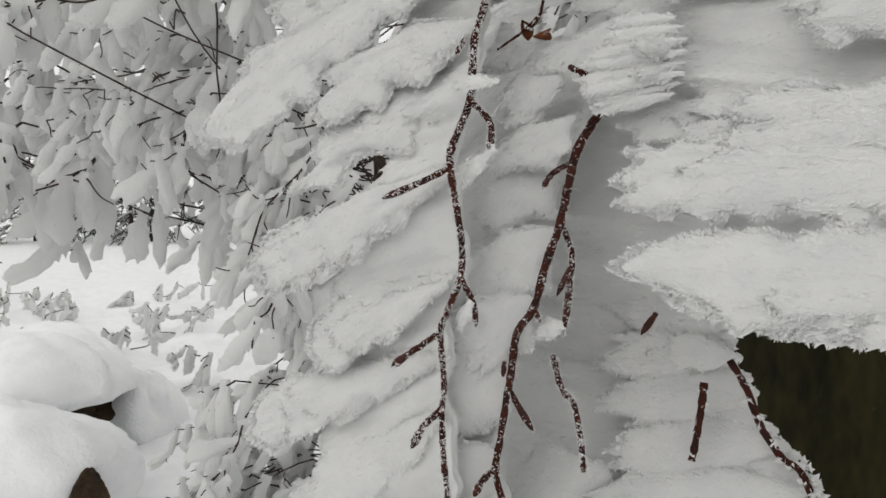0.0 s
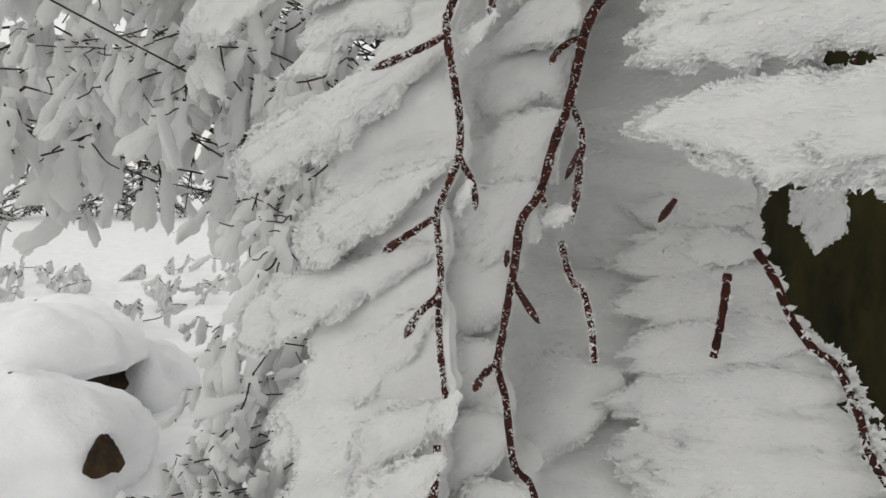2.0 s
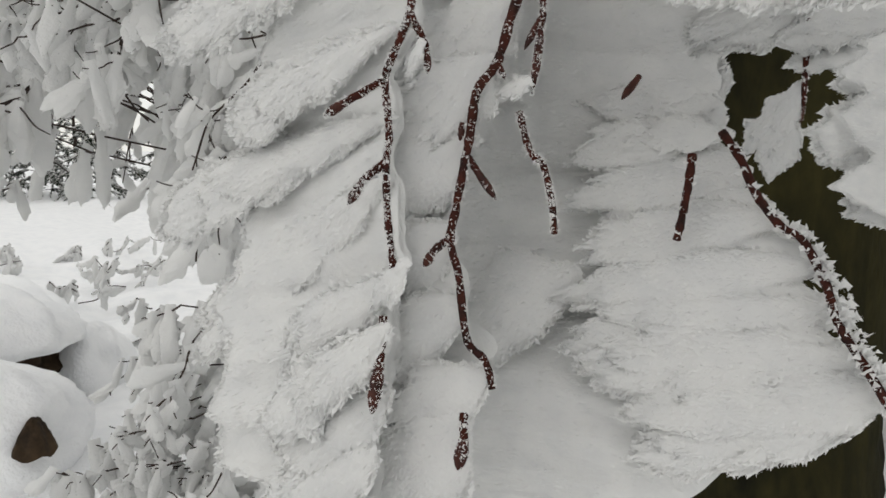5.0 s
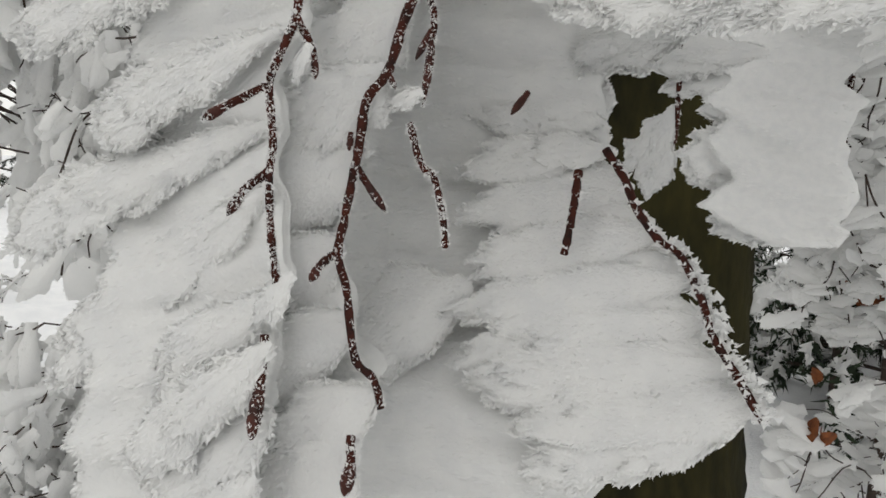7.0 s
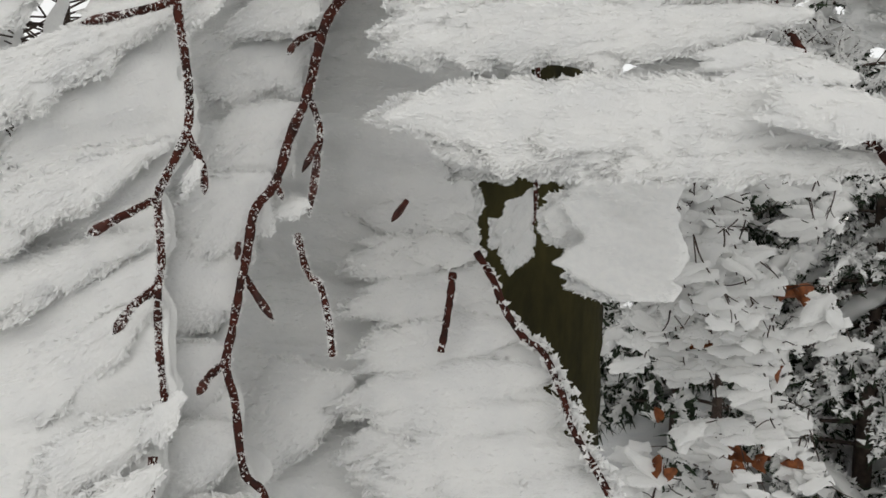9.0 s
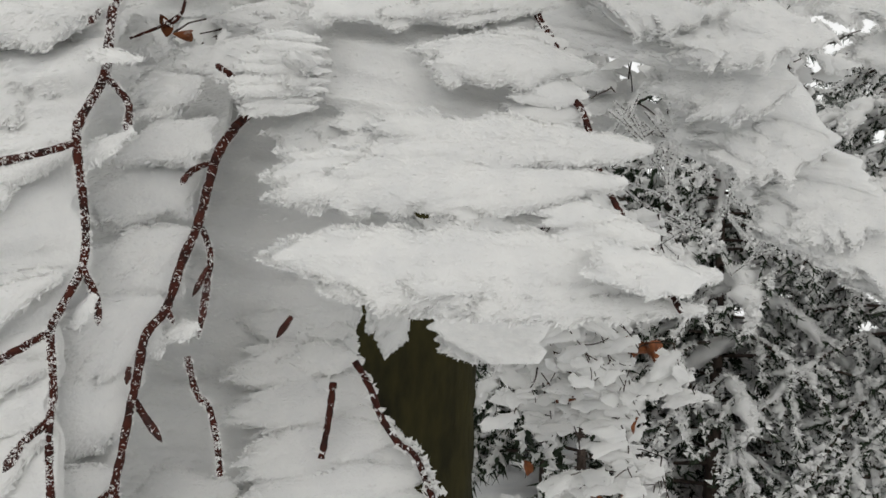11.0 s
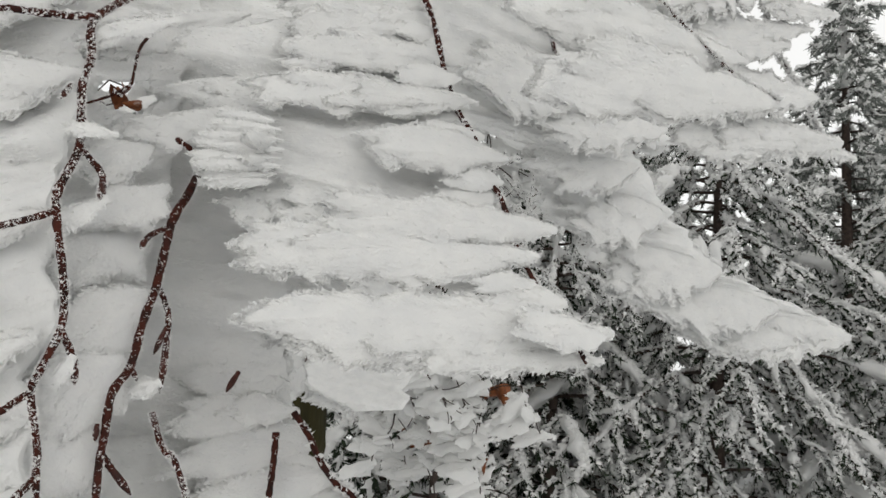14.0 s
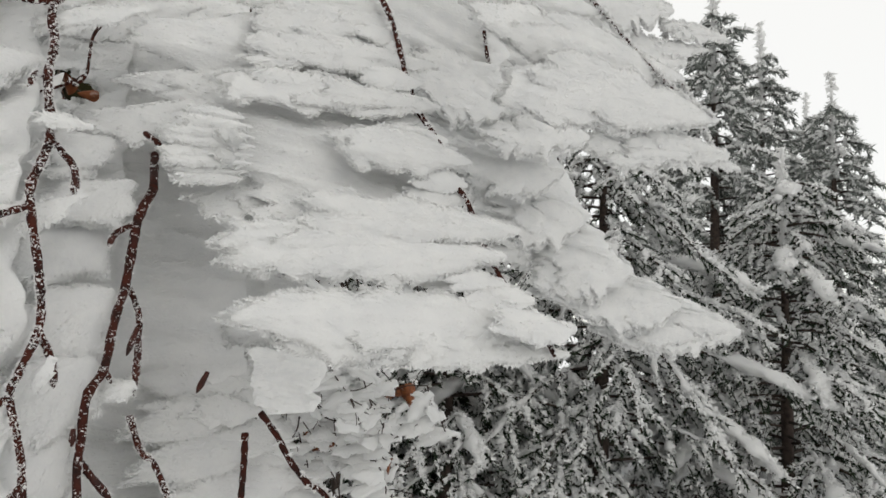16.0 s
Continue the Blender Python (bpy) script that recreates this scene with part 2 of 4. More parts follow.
def blade(shape, root, tip, hw, normal, thick, ns, nu, density, size, curl=0.0, teeth=0.34, tip_width=0.78, root_width=0.0, rim_size=1.0):
    """A fan-shaped sheet of ice with streaks that run out from its root, toothed edges and a crust of small crystals."""
    axis = tip - root
    length = np.linalg.norm(axis)
    e1 = axis / length
    e2 = unit(np.cross(normal, e1))
    e3 = np.cross(e1, e2)
    if e3 @ normal < 0:
        e2, e3 = -e2, -e3
    ds, du = 2.5 * length / ns, 4.0 * hw / nu
    saw = Grain([(0, length / max(0.0075, ds), teeth), (0, length / max(0.0028, ds), teeth * 0.55)])
    saw2 = Grain([(0, length / max(0.0075, ds), teeth), (0, length / max(0.0028, ds), teeth * 0.55)])
    blunt = min(1.0, 4.0 * hw / length)
    fringe = Grain([(1.3, 0, 0.20 * blunt), (3.2, 0, 0.10 * blunt), (min(9.0, hw / du), 0, 0.10 * blunt)])
    relief = Grain([(1.1, 1.4, 0.10 * hw), (2.6, 2.6, 0.05 * hw), (7, 3.2, 0.022 * hw)])
    grit = Grain([(hw / 0.0013, length / 0.0022, 0.00018)])
    side_lean = rng.normal() * 0.05

    def surface(s, u, face):
        zero = np.zeros_like(s)
        edge = np.where(u > 0, 1 + saw(zero, s), 1 + saw2(zero, s))
        wide = hw * np.maximum(np.interp(s, [0, 0.06, 0.2, 0.45, 0.75, 1], [0.10, 0.24, 0.52, 0.88, 1.0, tip_width]), root_width) * (1 + (edge - 1) * np.abs(u) ** 3)
        run = 1 - 0.26 * blunt * np.abs(u) ** 2.4 + (fringe(u, zero) - 0.10) * s
        bump = relief(u, s) + grit(u, s)
        body = thick * hw * np.clip(1 - np.abs(u) ** 2.2, 0, 1) ** 0.6 * np.interp(s, [0, 0.1, 0.5, 0.9, 1], [0.25, 0.5, 1, 0.7, 0.04])
        rim = np.clip((1 - np.abs(u)) * 5, 0, 1) * np.clip((1.02 - s) * 9, 0, 1)
        h = face * body + bump * rim * np.clip(s * 2.2, 0.12, 1) * (1 if face > 0 else 0.4)
        return (root + (s * run * length)[..., None] * e1 + (u * wide + side_lean * length * s * s * 0.5)[..., None] * e2
                + (h + curl * length * s * s)[..., None] * e3)

    S, U = np.meshgrid(np.linspace(0, 1, ns), np.linspace(-1, 1, nu), indexing="ij")
    for face in (1, -1):
        q = np.arange(ns * nu).reshape(ns, nu)
        p = [q[:-1, :-1], q[1:, :-1], q[1:, 1:], q[:-1, 1:]]
        shape.add(surface(S, U, face).reshape(-1, 3), np.stack(p if face > 0 else p[::-1], -1).reshape(-1, 4))
    n = int(density * length * hw * 0.55)
    s, u = rng.uniform(0.0, 1, n) ** 0.85, rng.uniform(-1, 1, n)
    side = rng.uniform(size=n) < 0.6
    u = np.where(side, np.sign(u) * (1 - rng.uniform(0, 0.06, n)), u)
    s = np.where(side, s, 1 - rng.uniform(0, 0.03, n))
    way = unit(e1 * rng.uniform(0.2, 1.2, n)[:, None] + e2 * (u * rng.uniform(0.2, 1.0, n))[:, None] + e3 * rng.uniform(-0.3, 0.4, n)[:, None] + rng.normal(size=(n, 3)) * 0.3)
    ln = size * rim_size * rng.uniform(0.5, 2.4, n)
    crystals(shape, surface(s, u, 1), way, ln, ln * rng.uniform(0.35, 0.65, n))
    n = int(density * length * hw * 0.95)
    s, u = rng.uniform(0.0, 1, n) ** 0.8, rng.uniform(-1, 1, n)
    way = unit(e1 + e2 * (u * 0.35 + rng.normal(size=n) * 0.25)[:, None] + e3 * rng.uniform(0.0, 0.15, n)[:, None])
    ln = size * rng.uniform(0.8, 2.8, n)
    barbs(shape, surface(s, u, 1), way, e3, ln, size * rng.uniform(0.2, 0.42, n))


def feather(root, tip, hw, normal, density=2200000.0, size=0.0010, strands=4, thick=0.30, fine=0.55, tip_width=0.78, root_width=0.0, rim_size=1.0):
    """A rime feather: a broad fan with smaller fans that overlap on it, all growing from a twig into the wind."""
    shape = Shape()
    root, tip = np.asarray(root, float), np.asarray(tip, float)
    axis = tip - root
    length = np.linalg.norm(axis)
    e1 = axis / length
    e2 = unit(np.cross(normal, e1))
    e3 = unit(np.asarray(normal, float) - e1 * (np.asarray(normal, float) @ e1))
    blade(shape, root - e1 * 0.002, tip, hw, normal, thick, int(max(9, length / 0.0021 * fine)), int(max(7, hw / 0.0008 * fine)), density, size, tip_width=tip_width, root_width=root_width, rim_size=rim_size)
    for i in range(strands):
        u = ((i + rng.uniform(0.2, 0.8)) / strands * 2 - 1) * 0.8
        s0 = rng.uniform(0.0, 0.35)
        s1 = min(s0 + rng.uniform(0.45, 0.65), 0.98 - 0.2 * abs(u))
        w0 = np.interp(s0, [0, 0.45, 1], [0.1, 0.7, 0.9]) * hw * u
        w1 = hw * u * 0.9 + rng.normal() * hw * 0.1
        top = thick * hw * (1 - 0.6 * u * u)
        l2 = (s1 - s0) * length
        w2 = hw * rng.uniform(0.30, 0.50)
        blade(shape, root + axis * s0 + e2 * w0, root + axis * s1 + e2 * w1 + e3 * top * rng.uniform(0.55, 0.85), w2, normal, 0.42, int(max(8, l2 / 0.0024 * fine)), int(max(6, w2 / 0.0009 * fine)), density, size, tip_width=tip_width, root_width=root_width, rim_size=rim_size)
    return shape


def frost(shape, line, radius, density, size):
    """Small crystals all over a twig, in patches; the radius is one number or one for each point of the line."""
    seg = np.linalg.norm(np.diff(line, axis=0), axis=1)
    total = seg.sum()
    n = int(density * total)
    cum = np.concatenate([[0], np.cumsum(seg)])
    d = rng.uniform(0, total, n)
    phase = rng.uniform(0, 6.3, 3)
    d = d[rng.uniform(0, 1, n) < 0.62 + 0.25 * np.sin(d * 420 + phase[0]) + 0.25 * np.sin(d * 1130 + phase[1])]
    n = len(d)
    at = np.stack([np.interp(d, cum, line[:, k]) for k in range(3)], 1)
    r = np.interp(d, cum, np.broadcast_to(radius, len(line)))
    along = unit(np.gradient(line, axis=0))[np.minimum(np.searchsorted(cum, d), len(line) - 1)]
    out = rng.normal(size=(n, 3))
    out = unit(out - along * (out * along).sum(1)[:, None])
    ln = size * rng.uniform(0.4, 1.4, n)
    crystals(shape, at + out * (r * 0.96)[:, None], unit(out + rng.normal(size=(n, 3)) * 0.7), ln, ln * 0.6)


# ---- the frosted spray in front ----
WIND = unit((-0.82, 0.57, 0.0))
FACE = np.array((-0.57, -0.82, 0.0))
BEHIND = WIND * 0.7 - FACE
GAP, GAP_WAY = np.array((0.041, 0.298, 1.668)), (0.1165, 0.297, 0.09)
EASED = unit(FACE + np.array((0, 0, 0.2)))
ROOFED = unit(FACE + np.array((0, 0, 0.5)))


def bud_radii(n, fat):
    s = np.linspace(0, 1, n)
    return fat * np.interp(s, [0, 0.12, 0.35, 0.65, 0.9, 1], [0.72, 0.75, 0.95, 1.0, 0.5, 0.1])


def stem(parent, points, r0, r1, name="stem", frosty=16000.0, grain=0.0010):
    line = smooth_line(points, max(8, 5 * len(points)))
    radii = np.linspace(r0, r1, len(line)) * (1 + 0.14 * np.sin(np.arange(len(line)) * 1.7) * rng.uniform(0.3, 1, len(line)))
    shape = Shape()
    tube(shape, line, radii, 10, 0.06)
    ob = part(name, shape, TWIG, parent)
    if frosty:
        ice = Shape()
        frost(ice, line, radii, frosty * 0.42, grain * 1.4)
        part("frost", ice, RIME, ob, "fine white frost crystals", smooth=True)
    return ob


def bud(parent, points, fat, frosty=34000.0, r_stalk=0.0012):
    """A side shoot: a short stalk that ends in a long pointed bud."""
    pts = np.asarray(points, float)
    n = 16
    line = smooth_line(pts, n)
    shape = Shape()
    if len(pts) > 2:
        cut = n // 2
        stalk = Shape()
        tube(stalk, line[: cut + 2], r_stalk, 8, 0.10)
        ob = part("side_shoot", stalk, TWIG, parent)
        if frosty:
            ice = Shape()
            frost(ice, line[: cut + 2], r_stalk, frosty * 0.55, 0.0008)
            part("frost", ice, RIME, ob, "fine white frost crystals")
        line = smooth_line(line[cut:], n)
    else:
        ob = parent
    tube(shape, line, bud_radii(n, fat), 10, 0.03)
    b = part("bud", shape, BUD, ob)
    if frosty:
        ice = Shape()
        frost(ice, line, bud_radii(n, fat), frosty * 0.75, 0.0008)
        part("frost", ice, RIME, ob if ob is not parent else b, "fine white frost crystals", smooth=True)
    return b


def feathers(parent, rows, label="", back=0.0, normal=ROOFED, **kw):
    for x0, y0, z0, x1, y1, z1, hw in rows:
        root, tip = np.array((x0, y0, z0)), np.array((x1, y1, z1))
        off = BEHIND * (back + rng.uniform(0, 0.003))
        shape = feather(root + off, tip + off, hw, normal, **kw)
        pierce(shape, GAP, GAP_WAY, 0.0135, 0.0075)
        part("rime_feather", shape, RIME, parent, label, smooth=True)


def sheet(parent, points, length, drop, back, thick=0.004, density=0.6, size=0.0010, wind=WIND, big=1.0):
    """The closed ground of rime behind the feathers: one streaked slab grown from a stem, with a ragged outer edge."""
    shape = Shape()
    line = smooth_line(points, 240)
    run = np.concatenate([[0], np.cumsum(np.linalg.norm(np.diff(line, axis=0), axis=1))])
    total = run[-1]
    way = unit(wind + np.array((0, 0, drop)))
    cell, thick, size, density = 0.0016 * big, thick * big, size * big, density / big**2
    lobes = Grain([(1 / 0.030 / big, 0, 0.22), (1 / 0.011 / big, 0, 0.18), (1 / 0.004 / big, 0, 0.06)])
    streak = Grain([(1 / wl / big, 1 / wv / big, amp * big) for wl, wv, amp in ((0.024, 0.09, 0.0050), (0.010, 0.04, 0.0034), (0.0040, 0.02, 0.0014), (0.0015, 0.010, 0.00022))])
    root_edge = Grain([(1 / 0.014 / big, 0, 0.010 * big), (1 / 0.005 / big, 0, 0.004 * big)])
    sway = Grain([(1 / 0.05 / big, 0, 0.006 * big)])

    def surface(d, v, face):
        zero = np.zeros_like(d)
        at = np.stack([np.interp(d, run, line[:, k]) for k in range(3)], -1) + BEHIND * back
        reach = length * (1 + lobes(d, zero)) * np.clip(np.minimum(d, total - d) / (0.035 * big) + 0.25, 0, 1)
        w = v * reach - (1 - v) * (0.001 + (0.006 * big + root_edge(d, zero)) * (1 if big > 1.5 else 0.3))
        rim = np.clip((1 - v) * 6, 0, 1) * np.clip(v * 6 + 0.2, 0, 1)
        h = face * thick * 0.5 * np.clip(1 - v**4, 0, 1) ** 0.5 + streak(d + 0.25 * w, w) * rim * (1 if face > 0 else 0.3) + sway(d, zero) * v
        return at + w[..., None] * way + h[..., None] * FACE

    nd, nv = int(total / cell), int(length / cell / 1.6)
    D, V = np.meshgrid(np.linspace(0, total, nd), np.linspace(0, 1, nv), indexing="ij")
    for face in (1, -1):
        q = np.arange(nd * nv).reshape(nd, nv)
        p = [q[:-1, :-1], q[1:, :-1], q[1:, 1:], q[:-1, 1:]]
        shape.add(surface(D, V, face).reshape(-1, 3), np.stack(p, -1).reshape(-1, 4))
    n = int(density * 0.2e6 * total * length)
    d, v = rng.uniform(0, total, n), 1 - rng.uniform(0, 0.03, n)
    ln = size * rng.uniform(0.5, 2.0, n)
    crystals(shape, surface(d, v, 1), unit(way * rng.uniform(0.3, 1.2, n)[:, None] + FACE * rng.uniform(-0.3, 0.4, n)[:, None] + rng.normal(size=(n, 3)) * 0.3), ln, ln * rng.uniform(0.22, 0.45, n))
    n = int(density * 0.75e6 * total * length)
    d, v = rng.uniform(0, total, n), rng.uniform(0, 1, n) ** 0.8
    ln = size * rng.uniform(1.5, 4.5, n)
    barbs(shape, surface(d, v, 1), unit(way + rng.normal(size=(n, 3)) * 0.12 + FACE * rng.uniform(0.02, 0.16, n)[:, None]), FACE, ln, size * rng.uniform(0.2, 0.42, n))
    pierce(shape, GAP, GAP_WAY, 0.0135, 0.0075)
    part("rime_sheet", shape, RIME, parent, "streaked grey-white ground of rime")


def fill(parent, points, count, length, drop, hw, back, **kw):
    """Further short feathers along a stem, a little behind the first ones."""
    line = smooth_line(points, 200)
    for i in range(count):
        at = line[int((i + rng.uniform(0.1, 0.9)) / count * 199)]
        ln = length * rng.uniform(0.75, 1.15)
        way = unit(WIND + np.array((0, 0, drop + rng.normal() * 0.06)))
        off = BEHIND * (back + rng.uniform(-0.002, 0.004))
        part("rime_feather", feather(at + off - way * 0.004, at + off + way * ln, hw * rng.uniform(0.8, 1.25), ROOFED, **{**dict(strands=2, fine=0.45, density=600000.0), **kw}), RIME, parent, smooth=True)


A_STEM = [(0.0473, 0.3004, 1.7214), (0.0219, 0.2879, 1.6948), (0.0186, 0.2782, 1.6741), (0.0139, 0.2711, 1.6587), (0.0113, 0.2596, 1.6341), (0.0039, 0.2534, 1.6157), (0.0031, 0.2508, 1.6078), (0.0046, 0.2488, 1.5967), (0.0067, 0.2458, 1.58), (0.006, 0.2436, 1.5677), (0.0006, 0.2417, 1.5545), (-0.0017, 0.2408, 1.5474), (-0.0008, 0.2323, 1.5306), (-0.0017, 0.2282, 1.5223), (-0.0014, 0.221, 1.5081), (0.0001, 0.2141, 1.4944)]
A_TAIL = [(-0.0027, 0.208, 1.4823), (-0.0038, 0.2027, 1.4719), (-0.0059, 0.1964, 1.4594)]
B_STEM = [(0.0616, 0.2738, 1.626), (0.054, 0.2703, 1.6135), (0.0499, 0.2665, 1.6), (0.0457, 0.2622, 1.5846), (0.0393, 0.2572, 1.5697), (0.034, 0.2519, 1.5541), (0.0272, 0.2495, 1.5449), (0.0245, 0.2459, 1.5307), (0.0227, 0.2433, 1.5228), (0.0191, 0.2349, 1.5088), (0.0169, 0.2296, 1.4999), (0.0189, 0.2231, 1.49), (0.0201, 0.2128, 1.4743), (0.0249, 0.2093, 1.4688), (0.0264, 0.205, 1.4622)]
B_TAIL = [(0.0181, 0.2014, 1.457), (0.0179, 0.1979, 1.4516), (0.016, 0.1934, 1.4448)]
C_STEM = [(0.0397, 0.2434, 1.5379), (0.0424, 0.239, 1.5259), (0.0461, 0.2365, 1.5214), (0.047, 0.228, 1.5109), (0.0465, 0.2213, 1.5025)]
D_STEM = [(0.1014, 0.2536, 1.5243), (0.0994, 0.2509, 1.5156), (0.0966, 0.2478, 1.5056), (0.0938, 0.2452, 1.4971)]
E_STEM = [(0.1121, 0.2565, 1.5317), (0.1155, 0.2497, 1.523), (0.1167, 0.2409, 1.512), (0.1212, 0.2334, 1.5024), (0.1261, 0.2293, 1.4983), (0.1266, 0.218, 1.4876), (0.1258, 0.2095, 1.4773), (0.1292, 0.2004, 1.4663), (0.1317, 0.1929, 1.4572)]
G_STEM = [(0.1667, 0.257, 1.7727), (0.166, 0.2345, 1.7373), (0.1652, 0.2208, 1.7), (0.1648, 0.2105, 1.6788), (0.1645, 0.1994, 1.6642), (0.1641, 0.19, 1.6433), (0.1639, 0.1815, 1.633), (0.1598, 0.1677, 1.6078), (0.1589, 0.1497, 1.5886), (0.1587, 0.1347, 1.5768), (0.1586, 0.1287, 1.5718)]
G_LOW = [(0.1585, 0.1463, 1.5692), (0.1585, 0.1357, 1.5685), (0.1584, 0.13, 1.5624)]

A_SIDE = [(0.0219, 0.2879, 1.6948), (0.0048, 0.2851, 1.6891), (-0.0199, 0.2819, 1.6826)]
A_SHOOTS = [
    [(0.0101, 0.2713, 1.6593), (0.0059, 0.2677, 1.6517)],
    [(0.0119, 0.2591, 1.633), (0.0187, 0.2562, 1.6241), (0.0178, 0.2523, 1.6122)],
    [(0.0031, 0.2508, 1.6078), (-0.009, 0.2497, 1.6022), (-0.0227, 0.2487, 1.5968)],
    [(0.006, 0.2436, 1.5677), (0.0106, 0.2422, 1.5574), (0.0112, 0.241, 1.5492)],
    [(-0.0021, 0.2408, 1.5474), (-0.013, 0.2375, 1.5411), (-0.0197, 0.2352, 1.5366)],
    [(-0.0021, 0.2285, 1.5229), (-0.0081, 0.2259, 1.5179), (-0.0126, 0.2225, 1.5112)],
]
B_SHOOTS = [
    [(0.0503, 0.269, 1.609), (0.0433, 0.2678, 1.6047), (0.0397, 0.2662, 1.5991)],
    [(0.0472, 0.2619, 1.5835), (0.0498, 0.2586, 1.5737), (0.0481, 0.2544, 1.5611), (0.0447, 0.2493, 1.5435)],
    [(0.0486, 0.2568, 1.5685), (0.0429, 0.2533, 1.5581)],
    [(0.034, 0.2519, 1.5541), (0.0364, 0.2505, 1.5485)],
    [(0.0233, 0.2443, 1.5247), (0.0255, 0.2422, 1.521), (0.0316, 0.2364, 1.5111)],
    [(0.0221, 0.2469, 1.5348), (0.0213, 0.2455, 1.5291)],
    [(0.017, 0.2299, 1.5004), (0.0124, 0.2278, 1.4972), (0.0087, 0.2247, 1.4926)],
]
D_BUD = [(0.0857, 0.2616, 1.5502), (0.079, 0.2591, 1.5423)]

spray = thing("frosted_branch", "hanging beech twigs with red-brown buds under long white rime feathers", "branch", (0.02, 0.24, 1.46))
a = stem(spray, A_STEM, 0.0017, 0.0010, frosty=62000, grain=0.0006)
bud(a, A_TAIL, 0.0019)
for points, fat in zip(A_SHOOTS, (0.0012, 0.0015, 0.0015, 0.0012, 0.0016, 0.0015)):
    bud(a, points, fat)
stem(spray, A_SIDE, 0.0018, 0.0013, frosty=30000, grain=0.0010)
stem(spray, [(0.11, 0.36, 2.02), (0.075, 0.315, 1.80), A_STEM[0]], 0.0035, 0.0018, frosty=3000)
b = stem(spray, B_STEM, 0.0019, 0.0010, frosty=24000, grain=0.00055)
bud(b, B_TAIL, 0.0019)
for points, fat, rime in zip(B_SHOOTS, (0.0013, 0.0015, 0.0012, 0.0011, 0.0014, 0.0011, 0.0015), (22000, 34000, 6000, 12000, 9000, 4000, 26000)):
    bud(b, points, fat, rime)
stem(spray, [(0.10, 0.375, 1.85), (0.115, 0.37, 1.74), (0.10, 0.335, 1.665), B_STEM[0]], 0.0026, 0.0018, frosty=3000)
c = stem(spray, C_STEM, 0.0012, 0.0010, frosty=70000, grain=0.0006)
d = stem(spray, [np.array(p) + FACE * 0.005 for p in D_STEM], 0.0015, 0.0013, frosty=7000)
bud(d, [np.array(p) + FACE * 0.006 for p in D_BUD], 0.0014, 0)
e = stem(spray, [np.array(p) + FACE * 0.004 for p in E_STEM], 0.0014, 0.0012, frosty=9000, grain=0.0015)
crust = Shape()
frost(crust, smooth_line(E_STEM[3:], 40) - WIND * 0.0014, 0.0014, 6000, 0.0018)
frost(crust, smooth_line(E_STEM[4:], 40) - WIND * 0.0012 + FACE * 0.004, 0.0018, 9000, 0.0016)
frost(crust, smooth_line(E_STEM[5:], 40) - WIND * 0.0030 + FACE * 0.002, 0.0022, 6000, 0.0018)
part("rime_crust", crust, RIME, e, "coarse white ice needles along the twig")
FORK = [(0.054, 0.3252, 1.7038), (0.0496, 0.323, 1.6949), (0.0443, 0.315, 1.6753), (0.0391, 0.3147, 1.6687)]
FORK_SIDE = [(0.0443, 0.315, 1.6753), (0.0361, 0.3166, 1.6683), (0.0258, 0.3199, 1.6619)]
stem(spray, [np.array(p) - BEHIND * 0.010 for p in FORK], 0.0008, 0.0006, frosty=4000)
stem(spray, [np.array(p) - BEHIND * 0.010 for p in FORK_SIDE], 0.0007, 0.0005, frosty=4000)

FEATHERS_A = [
    (0.0220, 0.2890, 1.7100, -0.1282, 0.3406, 1.6336, 0.0216),
    (0.0300, 0.2930, 1.7250, -0.1000, 0.3360, 1.6720, 0.0216),
    (0.0126, 0.2715, 1.6457, -0.0657, 0.2991, 1.6137, 0.0190),
    (0.0160, 0.2750, 1.6680, -0.0640, 0.3020, 1.6390, 0.0170),
    (0.0038, 0.2534, 1.6073, -0.0975, 0.2890, 1.5543, 0.0152),
    (0.0019, 0.2475, 1.5652, -0.0597, 0.2691, 1.5400, 0.0102),
    (-0.0008, 0.2405, 1.5369, -0.0945, 0.2734, 1.4962, 0.0120),
    (-0.0002, 0.2403, 1.5634, -0.0585, 0.2607, 1.5320, 0.0099),
    (-0.0018, 0.2283, 1.5172, -0.0699, 0.2522, 1.4614, 0.0128),
]
FEATHERS_A_LOW = [
    (-0.0005, 0.2143, 1.4894, -0.0368, 0.2270, 1.4627, 0.0090),
    (-0.0019, 0.1950, 1.4797, -0.0363, 0.2071, 1.4469, 0.0090),
    (-0.0022, 0.1951, 1.4627, -0.0328, 0.2044, 1.4335, 0.0104),
    (-0.0059, 0.1930, 1.4481, -0.0380, 0.2040, 1.4180, 0.0110),
    (-0.0069, 0.1900, 1.4337, -0.0400, 0.2010, 1.4020, 0.0120),
]
FEATHERS_B = [
    (0.052, 0.2717, 1.6114, 0.0108, 0.2813, 1.5795, 0.0141),
    (0.044, 0.2589, 1.5805, 0.0029, 0.2683, 1.5483, 0.0158),
    (0.0329, 0.2516, 1.5553, -0.0067, 0.2575, 1.5189, 0.0167),
    (0.0244, 0.2444, 1.5333, -0.0113, 0.2491, 1.4994, 0.0154),
    (0.0178, 0.2297, 1.5008, -0.0112, 0.237, 1.4793, 0.0126),
    (0.0192, 0.2171, 1.4813, -0.0147, 0.2262, 1.457, 0.0123),
    (0.0248, 0.2025, 1.4633, -0.004, 0.2088, 1.4402, 0.0136),
    (0.019, 0.1989, 1.4504, -0.0074, 0.2029, 1.4263, 0.0137),
]
